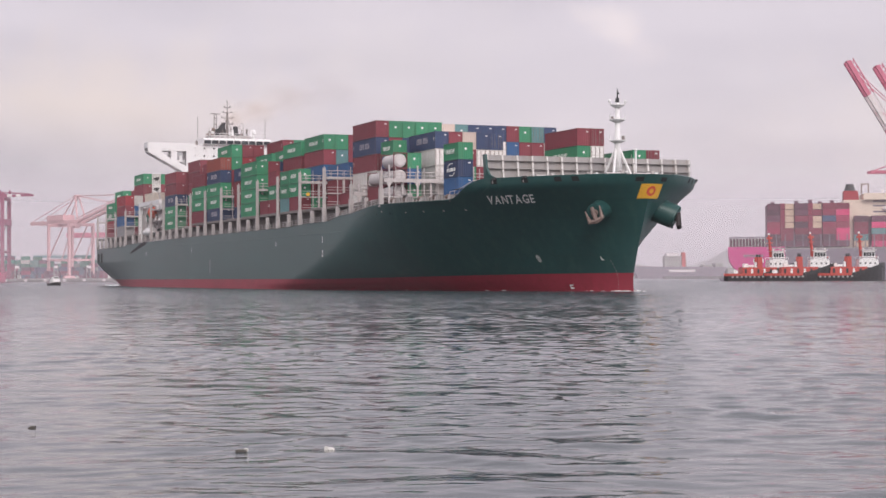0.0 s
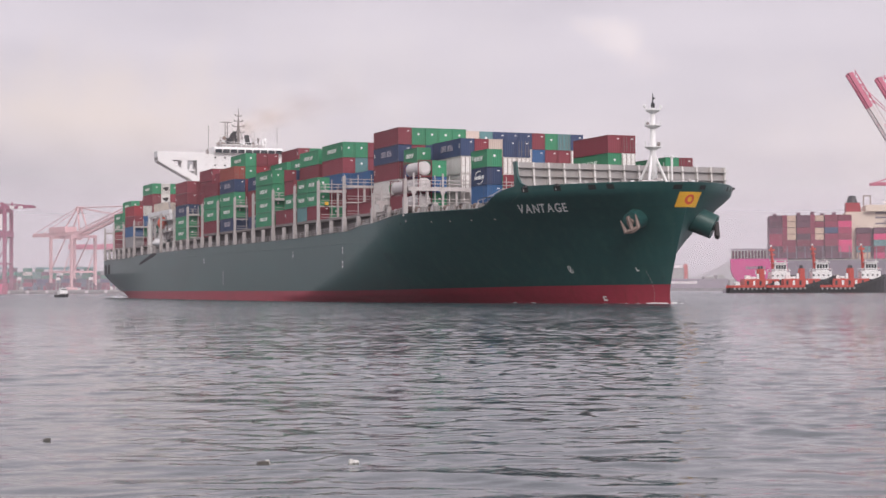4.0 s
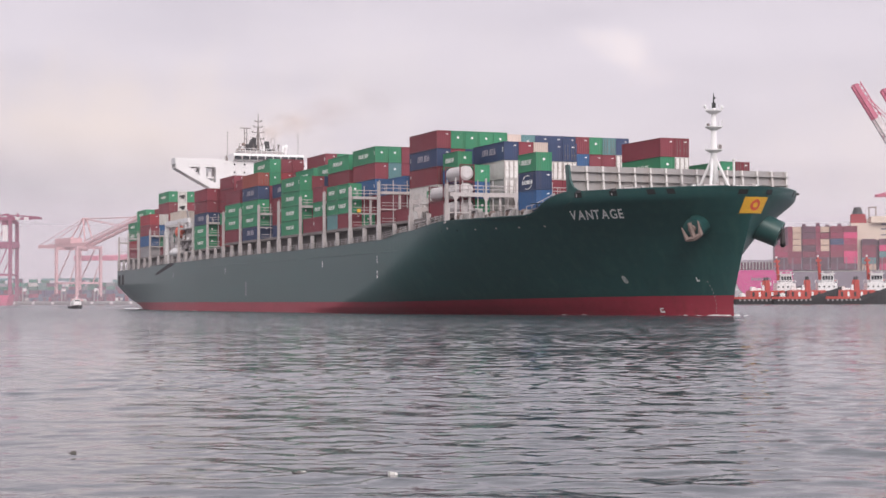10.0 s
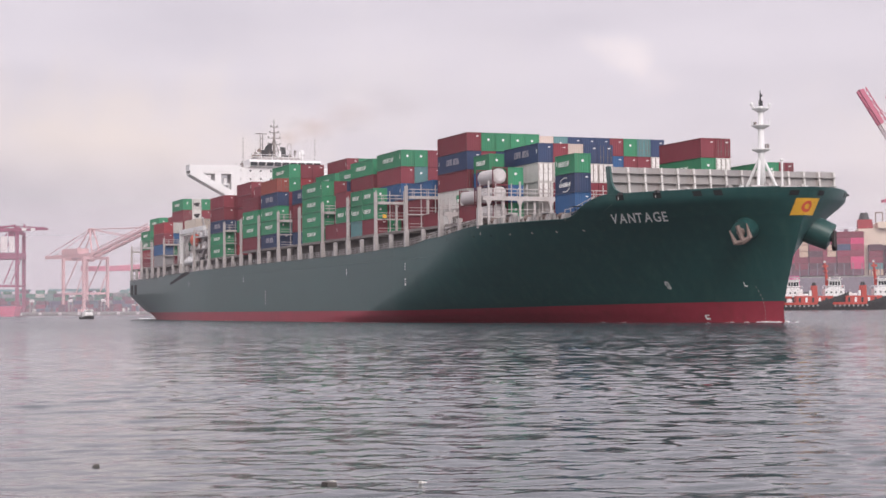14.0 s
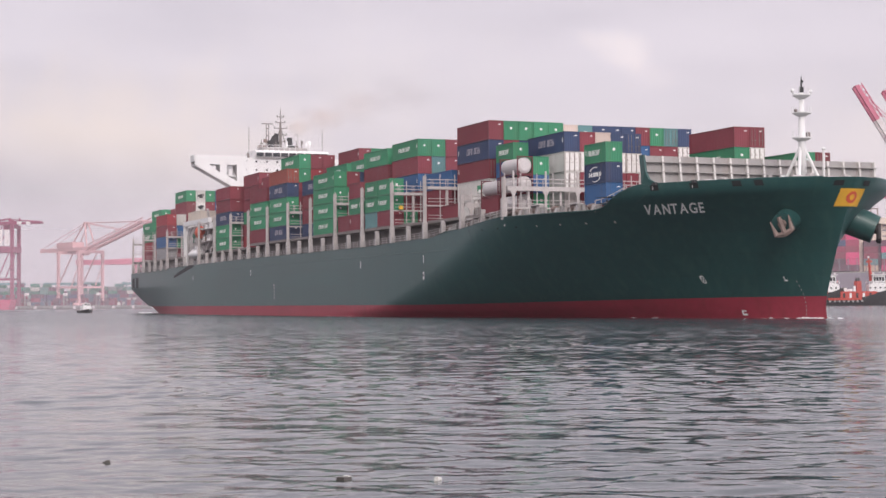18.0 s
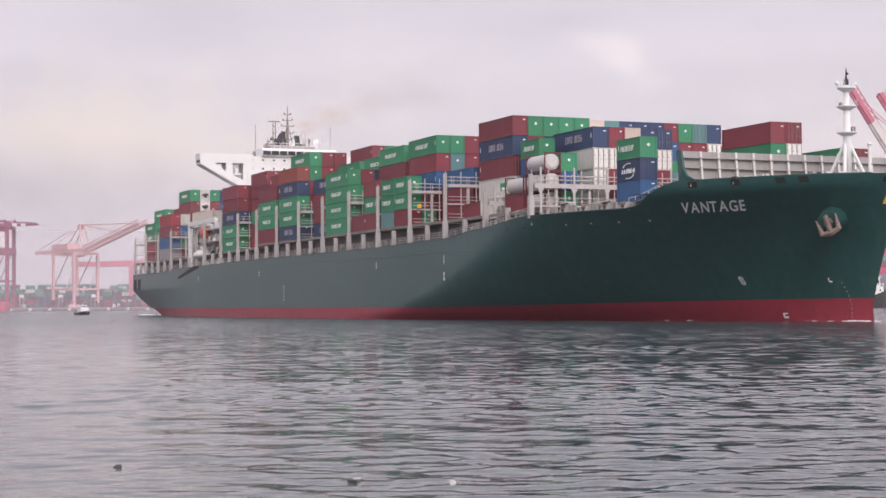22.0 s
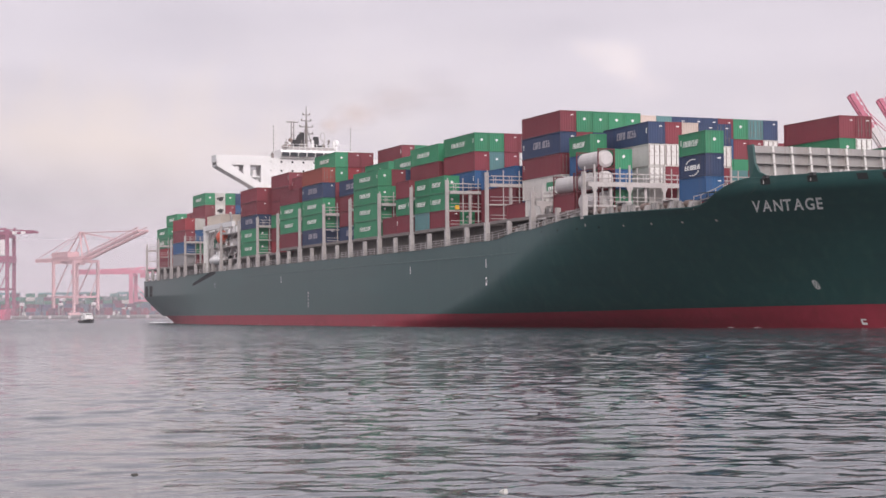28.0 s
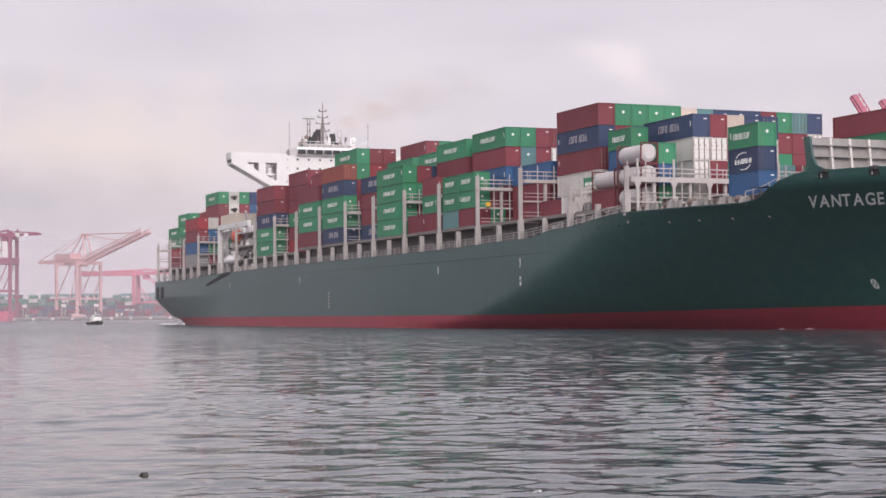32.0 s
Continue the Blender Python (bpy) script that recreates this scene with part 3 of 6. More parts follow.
for side in (-1, 1):
    y0, y1 = side * 11.6, side * 24.1
    g = Mesh()
    # deck plate and bulwark of the wing
    g.box(TX1 - 3.6, TX1 + 0.4, min(y0, y1), max(y0, y1), 36.2, 36.5)
    g.box(TX1 + 0.2, TX1 + 0.4, min(y0, y1), max(y0, y1), 36.5, 37.75)
    g.box(TX1 - 3.6, TX1 - 3.4, min(y0, y1), max(y0, y1), 36.5, 37.75)
    g.box(TX1 - 3.6, TX1 + 0.4, y1 - 0.15, y1 + 0.15, 36.2, 37.75)
    wing = part("bridge_wing", g, WHITE, ship, "white open bridge wing")
    br = Mesh()
    # plated web under the wing with two openings cut in it, and a flange along its slope
    for x in (TX1 + 0.25, TX1 - 3.45):
        br.prism([(y1, 36.3), (y1, 35.3), (side * 20.6, 33.4), (side * 20.6, 36.3)], "x", x - 0.12, x + 0.12)
        br.prism([(side * 20.6, 35.6), (side * 20.6, 36.3), (y0, 36.3), (y0, 35.6)], "x", x - 0.11, x + 0.11)
        br.prism([(side * 20.6, 33.4), (side * 20.6, 35.5), (side * 18.0, 33.6), (side * 18.0, 33.1), (side * 16.4, 32.9), (y0, 30.6), (y0, 28.6)], "x", x - 0.10, x + 0.10)
        br.prism([(side * 18.0, 32.6), (side * 16.4, 32.0), (side * 16.4, 35.6), (side * 18.0, 35.6)], "x", x - 0.09, x + 0.09)
        br.prism([(side * 13.9, 30.0), (y0, 30.0), (y0, 35.6), (side * 13.9, 35.6)], "x", x - 0.09, x + 0.09)
    br.box(TX1 - 1.6, TX1 - 0.4, *sorted((side * 16.2, side * 14.0)), 32.9, 33.3).box(TX1 - 1.2, TX1 - 0.6, *sorted((side * 15.6, side * 14.8)), 33.3, 34.6)
    br.prism([(y1, 35.5), (y1, 35.2), (y0, 28.4), (y0, 28.7)], "x", TX1 - 3.4, TX1 + 0.2)
    part("wing_brace", br, WHITE, wing)
# mast, radars and funnel above the wheelhouse
rm = Mesh().tube((-85, -1.3, 39.5), (-85, -1.3, 46.6), 0.42, 0.24, n=8).tube((-85, -1.3, 46.6), (-85, -1.3, 50.2), 0.16, 0.08, n=5)
for z, w in ((42.0, 1.1), (43.6, 1.5), (45.2, 1.5), (46.6, 1.1), (48.0, 0.8)):
    rm.box(-85.15, -84.85, -1.3 - w, -1.3 + w, z, z + 0.17)
    for e in (-1, 1):
        rm.box(-85.1, -84.9, -1.3 + e * w - 0.14, -1.3 + e * w + 0.14, z + 0.1, z + 0.5)
for e in (-1, 1):
    rm.tube((-85, -1.3 + e * 1.5, 40.4), (-85, -1.3 + e * 0.2, 45.0), 0.1, n=5)
radar_mast = part("radar_mast", rm, SHADOW_STEEL, ship, "grey lattice radar mast with yards")
part("signal_mast", Mesh().tube((-85, -4.9, 39.5), (-85, -4.9, 46.2), 0.15, 0.11, n=6).tube((-85, -4.3, 39.5), (-85, -4.3, 46.2), 0.15, 0.11, n=6).box(-85.1, -84.9, -6.1, -3.2, 46.2, 46.42).box(-85.1, -84.9, -4.9, -4.3, 43.4, 43.6).box(-85.1, -84.9, -4.9, -4.3, 45.0, 45.2), SHADOW_STEEL, ship)
fu = Mesh().box(-100.5, -94.0, -1.4, 3.0, 11.3, 41.6, 0.25)
funnel = part("funnel", fu, material("funnel_green_paint", (0.02, 0.10, 0.07), rough=0.5), ship, "dark green funnel")
for y in (-0.4, 0.6, 1.6):
    part("exhaust_pipe", Mesh().tube((-97, y, 41.5), (-97, y, 43.2), 0.45), BLACK, funnel)
part("roof_house", Mesh().box(-89.0, -82.5, -6.4, 4.8, 39.3, 40.4, 0.1), BREAK, ship)
part("radar_scanner", Mesh().box(-84.8, -84.0, 0.1, 1.5, 40.9, 43.0, 0.12).box(-84.9, -83.9, -0.2, 2.9, 40.5, 41.0, 0.05).tube((-84.4, 0.8, 39.5), (-84.4, 0.8, 41.0), 0.2), BLACK, ship, "black radar scanner")
part("exhaust_screen", Mesh().prism([(-3.9, 40.4), (-1.9, 40.4), (-1.9, 43.9), (-2.5, 44.0), (-3.3, 43.3), (-3.9, 41.9)], "x", -85.6, -84.6).box(-85.2, -84.4, -4.6, -3.9, 40.4, 42.2), material("sooty_black_paint", (0.035, 0.033, 0.036), rough=0.8), ship, "dark sooty exhaust screen")
part("signal_shape", Mesh().ball((-84.4, -5.3, 42.0), 0.45, 0.55, 0.6, n=8, m=5).box(-84.8, -84.2, -7.2, -5.2, 40.3, 40.9, 0.1).tube((-84.4, -7.4, 40.4), (-84.4, -5.6, 41.6), 0.16, n=5), RUST, ship)
part("roof_lamp", Mesh().ball((-84.2, -5.6, 41.3), 0.35, 0.38, 0.38, n=8, m=5), WHITE, ship, smooth=True)
hoop = Mesh()
for k in range(8):
    a0, a1 = math.pi * k / 8, math.pi * (k + 1) / 8
    hoop.tube((-84.5, 2.5 + 0.5 * math.cos(a0), 43.3 + 0.7 * math.sin(a0)), (-84.5, 2.5 + 0.5 * math.cos(a1), 43.3 + 0.7 * math.sin(a1)), 0.08, n=5)
hoop.tube((-84.5, 3.0, 40.5), (-84.5, 3.0, 43.3), 0.1, n=5).tube((-84.5, 2.0, 42.4), (-84.5, 2.0, 43.3), 0.08, n=5).tube((-84.5, 2.0, 42.4), (-84.5, 3.0, 42.0), 0.08, n=5)
part("loop_aerial", hoop, STEEL, ship)
part("searchlight", Mesh().tube((-84.5, 4.0, 40.4), (-84.5, 3.8, 42.4), 0.12, n=5).tube((-84.9, 4.0, 41.2), (-84.2, 4.0, 42.2), 0.22, n=8), SHADOW_STEEL, ship)
part("satellite_dome", Mesh().ball((-84.5, 5.8, 41.6), 0.7, 0.7, 0.8).tube((-84.5, 5.8, 39.5), (-84.5, 5.8, 41.0), 0.3), WHITE, ship, smooth=True)
for y, x, h in ((-1.8, -83.6, 1.2), (-0.3, -83.4, 1.6), (4.9, -83.8, 1.5), (-3.0, -83.2, 0.9), (2.2, -83.2, 0.8), (-6.6, -83.5, 1.1)):
    part("roof_fitting", Mesh().box(x - 0.25, x + 0.25, y - 0.3, y + 0.3, 40.4, 40.4 + h, 0.05).tube((x, y, 40.4 + h), (x, y, 41.2 + h), 0.07, n=5), (SHADOW_STEEL if h < 1.3 else WHITE), ship)
for y in (-10.4, 8.1):
    g = Mesh().tube((-81, y, 39.3), (-81, y, 44.6), 0.025, n=5)
    for i in range(6):
        g.ball((-81, y, 39.9 + i * 0.95), 0.16, 0.16, 0.22, n=6, m=4)
    part("whip_aerial", g, SHADOW_STEEL, ship)
part("wing_control_stand", Mesh().box(-81.3, -80.7, -10.9, -10.3, 37.4, 38.6, 0.1).tube((-81, -11.6, 37.4), (-81, -10.4, 39.2), 0.08, n=5).tube((-81, -12.2, 37.4), (-81, -12.2, 38.5), 0.06, n=5), SHADOW_STEEL, ship)
g = Mesh()
for y in spaced(-9.0, 7.6, 12):
    g.tube((TX1 + 0.3, y, 39.2), (TX1 + 0.3, y, 40.6), 0.05, n=4)
for z in (40.0, 40.6):
    g.tube((TX1 + 0.3, -9.0, z), (TX1 + 0.3, 7.6, z), 0.05, n=4)
part("monkey_island_rail", g, WHITE, ship)

# lifeboat and its davit on the starboard side, before the aft bays
lb = Mesh().ball((-84.0, -22.7, 14.3), 5.2, 1.5, 1.0, n=16, m=8).box(-86.5, -79.8, -23.5, -21.8, 14.3, 15.6, 0.3).box(-83.4, -81.0, -23.3, -22.0, 15.5, 16.3, 0.2)
part("lifeboat", lb, WHITE, ship, "white enclosed lifeboat", smooth=True)
dv = Mesh()
dv.box(-93.05, -92.15, -23.6, -22.6, 11.4, 21.6)
dv.box(-93.0, -69.0, -23.5, -22.7, 21.3, 22.4)
dv.box(-93.0, -92.0, -23.6, -14.0, 21.0, 22.4)
part("lifeboat_davit", dv, WHITE, ship, "white davit frame")
part("rescue_boat", Mesh().ball((-80.6, -22.5, 19.4), 2.4, 1.3, 1.6), ORANGE, ship, "orange rescue boat", smooth=True)
g = Mesh()
for z in (14.4, 17.2, 20.0):
    g.box(-80.0, -66.0 - 11, -21.8, -21.4, z, z + 0.2)
    for h in (0.5, 1.0):
        g.tube((-93, -22.0, z + h), (-77.5, -22.0, z + h), 0.05, n=4)
for x in spaced(-93, -77.5, 8):
    g.tube((x, -22.0, 11.4), (x, -22.0, 21.0), 0.08, n=4)
part("gallery_rail", g, STEEL, ship)
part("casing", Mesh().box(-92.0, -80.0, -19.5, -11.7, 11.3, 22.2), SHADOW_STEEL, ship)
part("stair_house", Mesh().box(-79.0, -66.0, -20.4, -12.0, 11.3, 21.2), STEEL, ship, "pale grey deckhouse with open stairs")
stair_rng = random.Random(33)
for z in (14.2, 17.0, 19.8):
    part("stair_deck", Mesh().box(-78.5, -66.0, -22.8, -20.4, z, z + 0.16), STEEL, ship)
    for u in (0, 1):
        part("stair_flight", Mesh().prism([(-77.5 + u * 5.5, z - 2.7), (-76.8 + u * 5.5, z - 2.7), (-73.0 + u * 5.5, z), (-73.7 + u * 5.5, z)], "y", -22.3, -21.6), STEEL, ship)
    for x in (-77.6, -75.0, -71.6, -68.4):
        part("deckhouse_door", Mesh().box(x, x + 0.9, -20.47, -20.4, z - 2.6, z - 0.7), DARK, ship)
for k in range(30):
    x, z = stair_rng.uniform(-78.2, -66.6), stair_rng.choice((11.6, 14.4, 17.2, 20.0))
    w, h = stair_rng.uniform(0.2, 0.7), stair_rng.uniform(0.5, 1.9)
    part("deck_gear", Mesh().box(x - w, x + w, -22.9 + stair_rng.uniform(0, 0.6), -21.7, z, z + h, 0.06), stair_rng.choice((STEEL, WHITE, WHITE, SHADOW_STEEL, DARK, RUST)), ship)
for z in (14.2, 17.0, 19.8):
    part("gallery_deck", Mesh().box(-92.0, -80.0, -21.8, -19.5, z, z + 0.18), STEEL, ship)
for x, z in ((-90.5, 15.0), (-87.0, 15.0), (-90.5, 18.0), (-82.5, 18.0), (-88.0, 20.0), (-83.0, 20.0)):
    part("casing_door", Mesh().box(x - 0.5, x + 0.5, -19.58, -19.5, z, z + 1.9), WHITE, ship)
for x in (-91.2, -88.9, -86.4, -81.2):
    part("vent_pipe", Mesh().tube((x, -20.8, 11.4), (x, -20.8, 17.4 + (x % 3)), 0.28), STEEL, ship)
part("provision_crane", Mesh().tube((-78.6, -20.5, 11.4), (-78.6, -20.5, 20.6), 0.4).tube((-78.6, -20.5, 20.2), (-74.8, -22.2, 24.6), 0.25), STEEL, ship)
gear_rng = random.Random(21)
for k in range(26):
    x, z = gear_rng.uniform(-92, -79), gear_rng.choice((11.6, 14.4, 17.2, 20.0))
    w, h = gear_rng.uniform(0.3, 1.1), gear_rng.uniform(0.5, 1.7)
    part("deck_gear", Mesh().box(x - w, x + w, -22.5 + gear_rng.uniform(0, 0.5), -21.4, z, z + h, 0.06), gear_rng.choice((STEEL, WHITE, STEEL, SHADOW_STEEL, BREAK)), ship)
for x in (-90.6, -88.0, -86.4, -82.0):
    part("davit_arm", Mesh().tube((x, -22.9, 11.4), (x + 0.7, -23.3, 18.8), 0.16, n=6).tube((x + 0.7, -23.3, 18.8), (x + 2.0, -22.6, 21.0), 0.16, n=6), STEEL, ship)
part("ventilator", Mesh().box(-90.0, -86.6, -22.4, -20.0, 17.2, 19.6, 0.2), material("dark_green_gear_paint", (0.03, 0.14, 0.09)), ship)

# writing and marks on the hull
def on_hull(pts_faces, to_xz, mat, name, label="", lift=0.06):
    me_v, me_f = pts_faces
    g = Mesh()
    for u, v in me_v:
        x, z = to_xz(u, v)
        g.v.append((x, -half_breadth(x, z) - lift, z))
    g.f = [tuple(f) for f in me_f]
    return part(name, g, mat, ship, label)


def letter_shape(ch):
    cu = bpy.data.curves.new("letter", "FONT")
    cu.body = ch
    cu.size = 1.0
    cu.offset = 0.022
    ob = bpy.data.objects.new("letter", cu)
    scene.collection.objects.link(ob)
    bpy.context.view_layer.update()
    me = bpy.data.meshes.new_from_object(ob.evaluated_get(bpy.context.evaluated_depsgraph_get()))
    bm = bmesh.new()
    bm.from_mesh(me)
    bmesh.ops.subdivide_edges(bm, edges=bm.edges, cuts=2, use_grid_fill=True)
    bmesh.ops.triangulate(bm, faces=bm.faces)
    bm.verts.index_update()
    out = [(v.co.x, v.co.y) for v in bm.verts], [[v.index for v in f.verts] for f in bm.faces]
    bm.free()
    bpy.data.objects.remove(ob)
    bpy.data.curves.remove(cu)
    bpy.data.meshes.remove(me)
    return out


def along_hull(x0, z):
    """Arc length along the hull at height z, as a table from x0 forward."""
    table, s, x = [(0.0, x0)], 0.0, x0
    while x < stem_x(z) - 0.1:
        nx = x + 0.05
        s += math.hypot(0.05, half_breadth(nx, z) - half_breadth(x, z))
        x = nx
        table.append((s, x))
    return table


def at_arc(table, s):
    return float(np.interp(s, [a for a, _ in table], [b for _, b in table]))


NAME_X0, NAME_Z, NAME_H, NAME_STEP = 123.3, 13.15, 1.66, 1.29
tab = along_hull(NAME_X0, NAME_Z)
for i, ch in enumerate("VANTAGE"):
    on_hull(letter_shape(ch), lambda u, v: (at_arc(tab, i * NAME_STEP + u * 1.62 + v * NAME_H * 1.05), NAME_Z + v * NAME_H), LETTER, "name_letter", "white painted letter")


def hull_bar(x0, x1, z0, z1, mat, name="hull_mark", label=""):
    q = [(x0, z0), (x1, z0), (x1, z1), (x0, z1)]
    return on_hull((q, [(0, 1, 2, 3)]), lambda u, v: (u, v), mat, name, label, lift=0.07)


for x, z0, z1 in ((38.9, 8.0, 9.5), (68.1, 8.2, 9.7), (-80.0, 7.9, 9.3), (-30.0, 8.0, 9.5)):
    hull_bar(x, x + 0.25, z0 + 0.2, z1 - 0.1, LETTER)
hull_bar(68.0, 68.5, 5.9, 7.1, LETTER)
hull_bar(68.1, 68.4, 6.3, 6.8, BLACK)
for k in range(5):
    hull_bar(-13.2, -12.5, 3.4 + k * 0.62, 3.7 + k * 0.62, STEEL, "draught_mark")


# thruster mark: a ring with a cross
def ring(cx, cz, r, w, n=20):
    v, f = [], []
    for i in range(n):
        a = 2 * math.pi * i / n
        v += [(cx + r * math.cos(a) * 0.62, cz + r * math.sin(a)), (cx + (r - w) * math.cos(a) * 0.62, cz + (r - w) * math.sin(a))]
    for i in range(n):
        j = (i + 1) % n
        f.append((2 * i, 2 * j, 2 * j + 1, 2 * i + 1))
    return v, f


on_hull(ring(123.7, 4.95, 0.52, 0.12), lambda u, v: (u, v), LETTER, "thruster_mark", "white ring mark of the bow thruster")
for dx, dz in ((0.26, 0.42), (0.26, -0.42)):
    on_hull(([(123.7 - dx - 0.05, 4.95 - dz), (123.7 - dx + 0.05, 4.95 - dz), (123.7 + dx + 0.05, 4.95 + dz), (123.7 + dx - 0.05, 4.95 + dz)], [(0, 1, 2, 3)]), lambda u, v: (u, v), LETTER, "thruster_mark_bar")


def x_at(y, z):
    """Where along the bow the hull is |y| wide at height z."""
    lo, hi = 100.0, stem_x(z)
    for _ in range(40):
        mid = (lo + hi) / 2
        if half_breadth(mid, z) > abs(y):
            lo = mid
        else:
            hi = mid
    return lo


# orange panel on the stem with a red emblem shape
def bow_patch(name, outline_fn, nu, nv, mat, lift, label=""):
    rows = []
    for i in range(nu + 1):
        row = []
        for j in range(nv + 1):
            y, z = outline_fn(i / nu, j / nv)
            row.append((x_at(y, z) + lift, y * (1 + 0.4 * lift), z))
        rows.append(row)
    return part(name, Mesh().sheet(rows), mat, ship, label)


bow_patch("stem_panel", lambda u, v: (-1.50 + 3.40 * u, 13.35 + 2.05 * v), 16, 4, YELLOW, 0.10, "orange-yellow panel on the stem")
bow_patch("emblem", lambda u, v: (0.12 + (0.34 + 0.36 * v) * math.cos(6.2832 * u), 14.38 + (0.34 + 0.36 * v) * math.sin(6.2832 * u)), 22, 2, ORANGE, 0.16, "red ring emblem")

# darker iron, used for the port anchor only
DARK_IRON = material("dark_anchor_iron", (0.035, 0.028, 0.028), rough=0.7, vary=0.3, scale=2, fine=8, bump=0.3)
# anchors on their bolsters
for side in (-1, 1):
    base = Vector((138.0, side * 4.4, 12.1))
    way = Vector((0.60, side * 0.74, -0.42 if side > 0 else -0.24)).normalized()
    tip = base + way * (3.25 if side > 0 else 2.9)
    g = Mesh().tube(base - way * 1.6, tip, 1.95 if side > 0 else 1.7, 1.75 if side > 0 else 1.3, n=48)
    bolster = part("anchor_bolster", g, HULL_GREEN, ship, "green drum-shaped anchor bolster", smooth=False)
    a = Mesh()
    a.tube(tip - way * 0.2, tip + way * 0.5, 0.55, 0.45, n=8)
    c = tip + way * 0.45
    u0 = Vector((-way.y, way.x, 0)).normalized()
    lean = radians(20 if side < 0 else -8)
    u = u0 * math.cos(lean) + Vector((0, 0, math.sin(lean)))
    up = Vector((0, 0, math.cos(lean))) - u0 * math.sin(lean)
    a.tube(c + up * (0.9), c + up * (-1.3), 0.28, 0.34, n=6)
    for s2 in (-1, 1):
        a.tube(c + up * (-1.25), c + u * 0.98 * s2 + up * (-1.05), 0.36, 0.3, n=6)
        a.tube(c + u * 0.98 * s2 + up * (-1.15), c + u * 1.2 * s2 + up * (0.75), 0.34, 0.08, n=6)
    part("anchor", a, (RUST if side < 0 else DARK_IRON), bolster, "rusty stockless anchor")

# mooring openings along the bow's bulwark: flat sheets, their shade painted near-black
for x, w in ((127.4, 1.1), (132.4, 1.0), (137.0, 0.9), (139.1, 0.8)):
    for side in (-1, 1):
        z0, z1 = 15.95, 16.62
        q = Mesh()
        q.sheet([[(xx, side * (half_breadth(xx, z) + 0.05), z) for z in (z0, z1)] for xx in spaced(x - w / 2, x + w / 2, 3)])
        chock = part("fairlead", q, DARK, ship, "flat dark sheet painting the shade in a fairlead")
        if x > 135:
            continue
        part("roller", Mesh().tube((x - w * 0.2, side * (half_breadth(x, 16.3) + 0.12), 16.05), (x - w * 0.2, side * (half_breadth(x, 16.3) + 0.12), 16.55), 0.07, n=8), STEEL, chock, "pale worn roller")
        part("sill", Mesh().box(x - w / 2, x + w / 2, side * half_breadth(x, 16.6) - 0.2, side * half_breadth(x, 16.6) + 0.22, 16.62, 16.95, 0.04), BLACK, chock)
for y in (-1.9, 1.9):
    bow_patch("fairlead", lambda u, v: (y - 0.55 + 1.1 * u, 15.75 + 0.6 * v), 4, 1, DARK, 0.08)
# stern openings: plating left whole, the shade inside laid on as dark sheets
for side in (-1, 1):
    for x0 in (-163.6, -156.6):
        q = Mesh()
        q.sheet([[(xx, side * (half_breadth(xx, z) + 0.05), z) for z in (7.0, 8.0, 9.0, 9.8)] for xx in spaced(x0, x0 + 4.6, 4)])
        part("mooring_port", q, DARK, ship, "flat dark sheet painting the shade in a stern mooring port")
# stowed accommodation ladder: recess not cut, its shade painted as a flat dark sheet
on_hull(([(-101.5, 8.9), (-99.5, 9.0), (-79.5, 11.2), (-79.5, 11.7), (-84.5, 11.7), (-101.0, 9.5)], [(0, 1, 2, 3, 4, 5)]), lambda u, v: (u, v), DARK, "ladder_recess", "flat dark sheet painting the shade of the stowed ladder recess")
# small drain marks in the forward plating
for k, x in enumerate(spaced(86, 118, 7)):
    hull_bar(x, x + 0.28, 12.5 - 0.02 * k, 12.72 - 0.02 * k, STEEL if k > 3 else DARK, "scupper")
# bulbous bow mark and draught letter near the stem
hull_bar(134.2, 134.32, 4.6, 5.15, LETTER)
hull_bar(134.32, 134.62, 4.6, 4.76, LETTER)
hull_bar(127.0, 127.7, 0.35, 0.6, LETTER)
hull_bar(127.0, 127.2, 0.35, 1.0, LETTER)
hull_bar(127.0, 127.7, 0.85, 1.0, LETTER)
# draught marks by the stem and a pale scrape
for k in range(9):
    hull_bar(136.2 - 0.016 * (k - 2) ** 2, 136.3 - 0.016 * (k - 2) ** 2, 0.4 + 0.5 * k, 0.62 + 0.5 * k, BREAK, "draught_mark")
# gear on the forecastle
for x, y in ((128.5, -9.5), (128.5, 9.5), (131.5, -4.5), (131.5, 4.5), (137.5, -2.5), (137.5, 2.5)):
    g = Mesh().tube((x, y - 1.2, 16.7), (x, y + 1.2, 16.7), 0.75, n=10).box(x - 1.0, x + 1.0, y - 1.6, y + 1.6, 15.6, 16.3).box(x - 0.5, x + 0.5, y + 1.2, y + 1.7, 16.0, 17.7)
    part("windlass", g, STEEL, ship)
for x, y, h in ((129.8, 4.0, 2.4), (132.5, 8.2, 1.9), (135.2, 2.6, 5.4), (130.5, -7.0, 1.6)):
    part("vent_post", Mesh().tube((x, y, 15.6), (x, y, 15.6 + h), 0.16).ball((x, y, 15.6 + h), 0.3, 0.3, 0.22, n=8, m=4), WHITE, ship)
deck_rng = random.Random(8)
for k in range(22):
    x = deck_rng.uniform(128.5, 138.5)
    y = deck_rng.uniform(-0.65, 0.65) * half_breadth(x, 16)
    h = deck_rng.uniform(1.0, 2.1)
    part("deck_fitting", Mesh().box(x - deck_rng.uniform(0.1, 0.5), x + 0.25, y - 0.3, y + 0.3, 15.6, 15.6 + h, 0.06), deck_rng.choice((WHITE, STEEL, WHITE, BREAK)), ship)

# foam where the stem cuts the water, and the wake astern
rngf = random.Random(3)


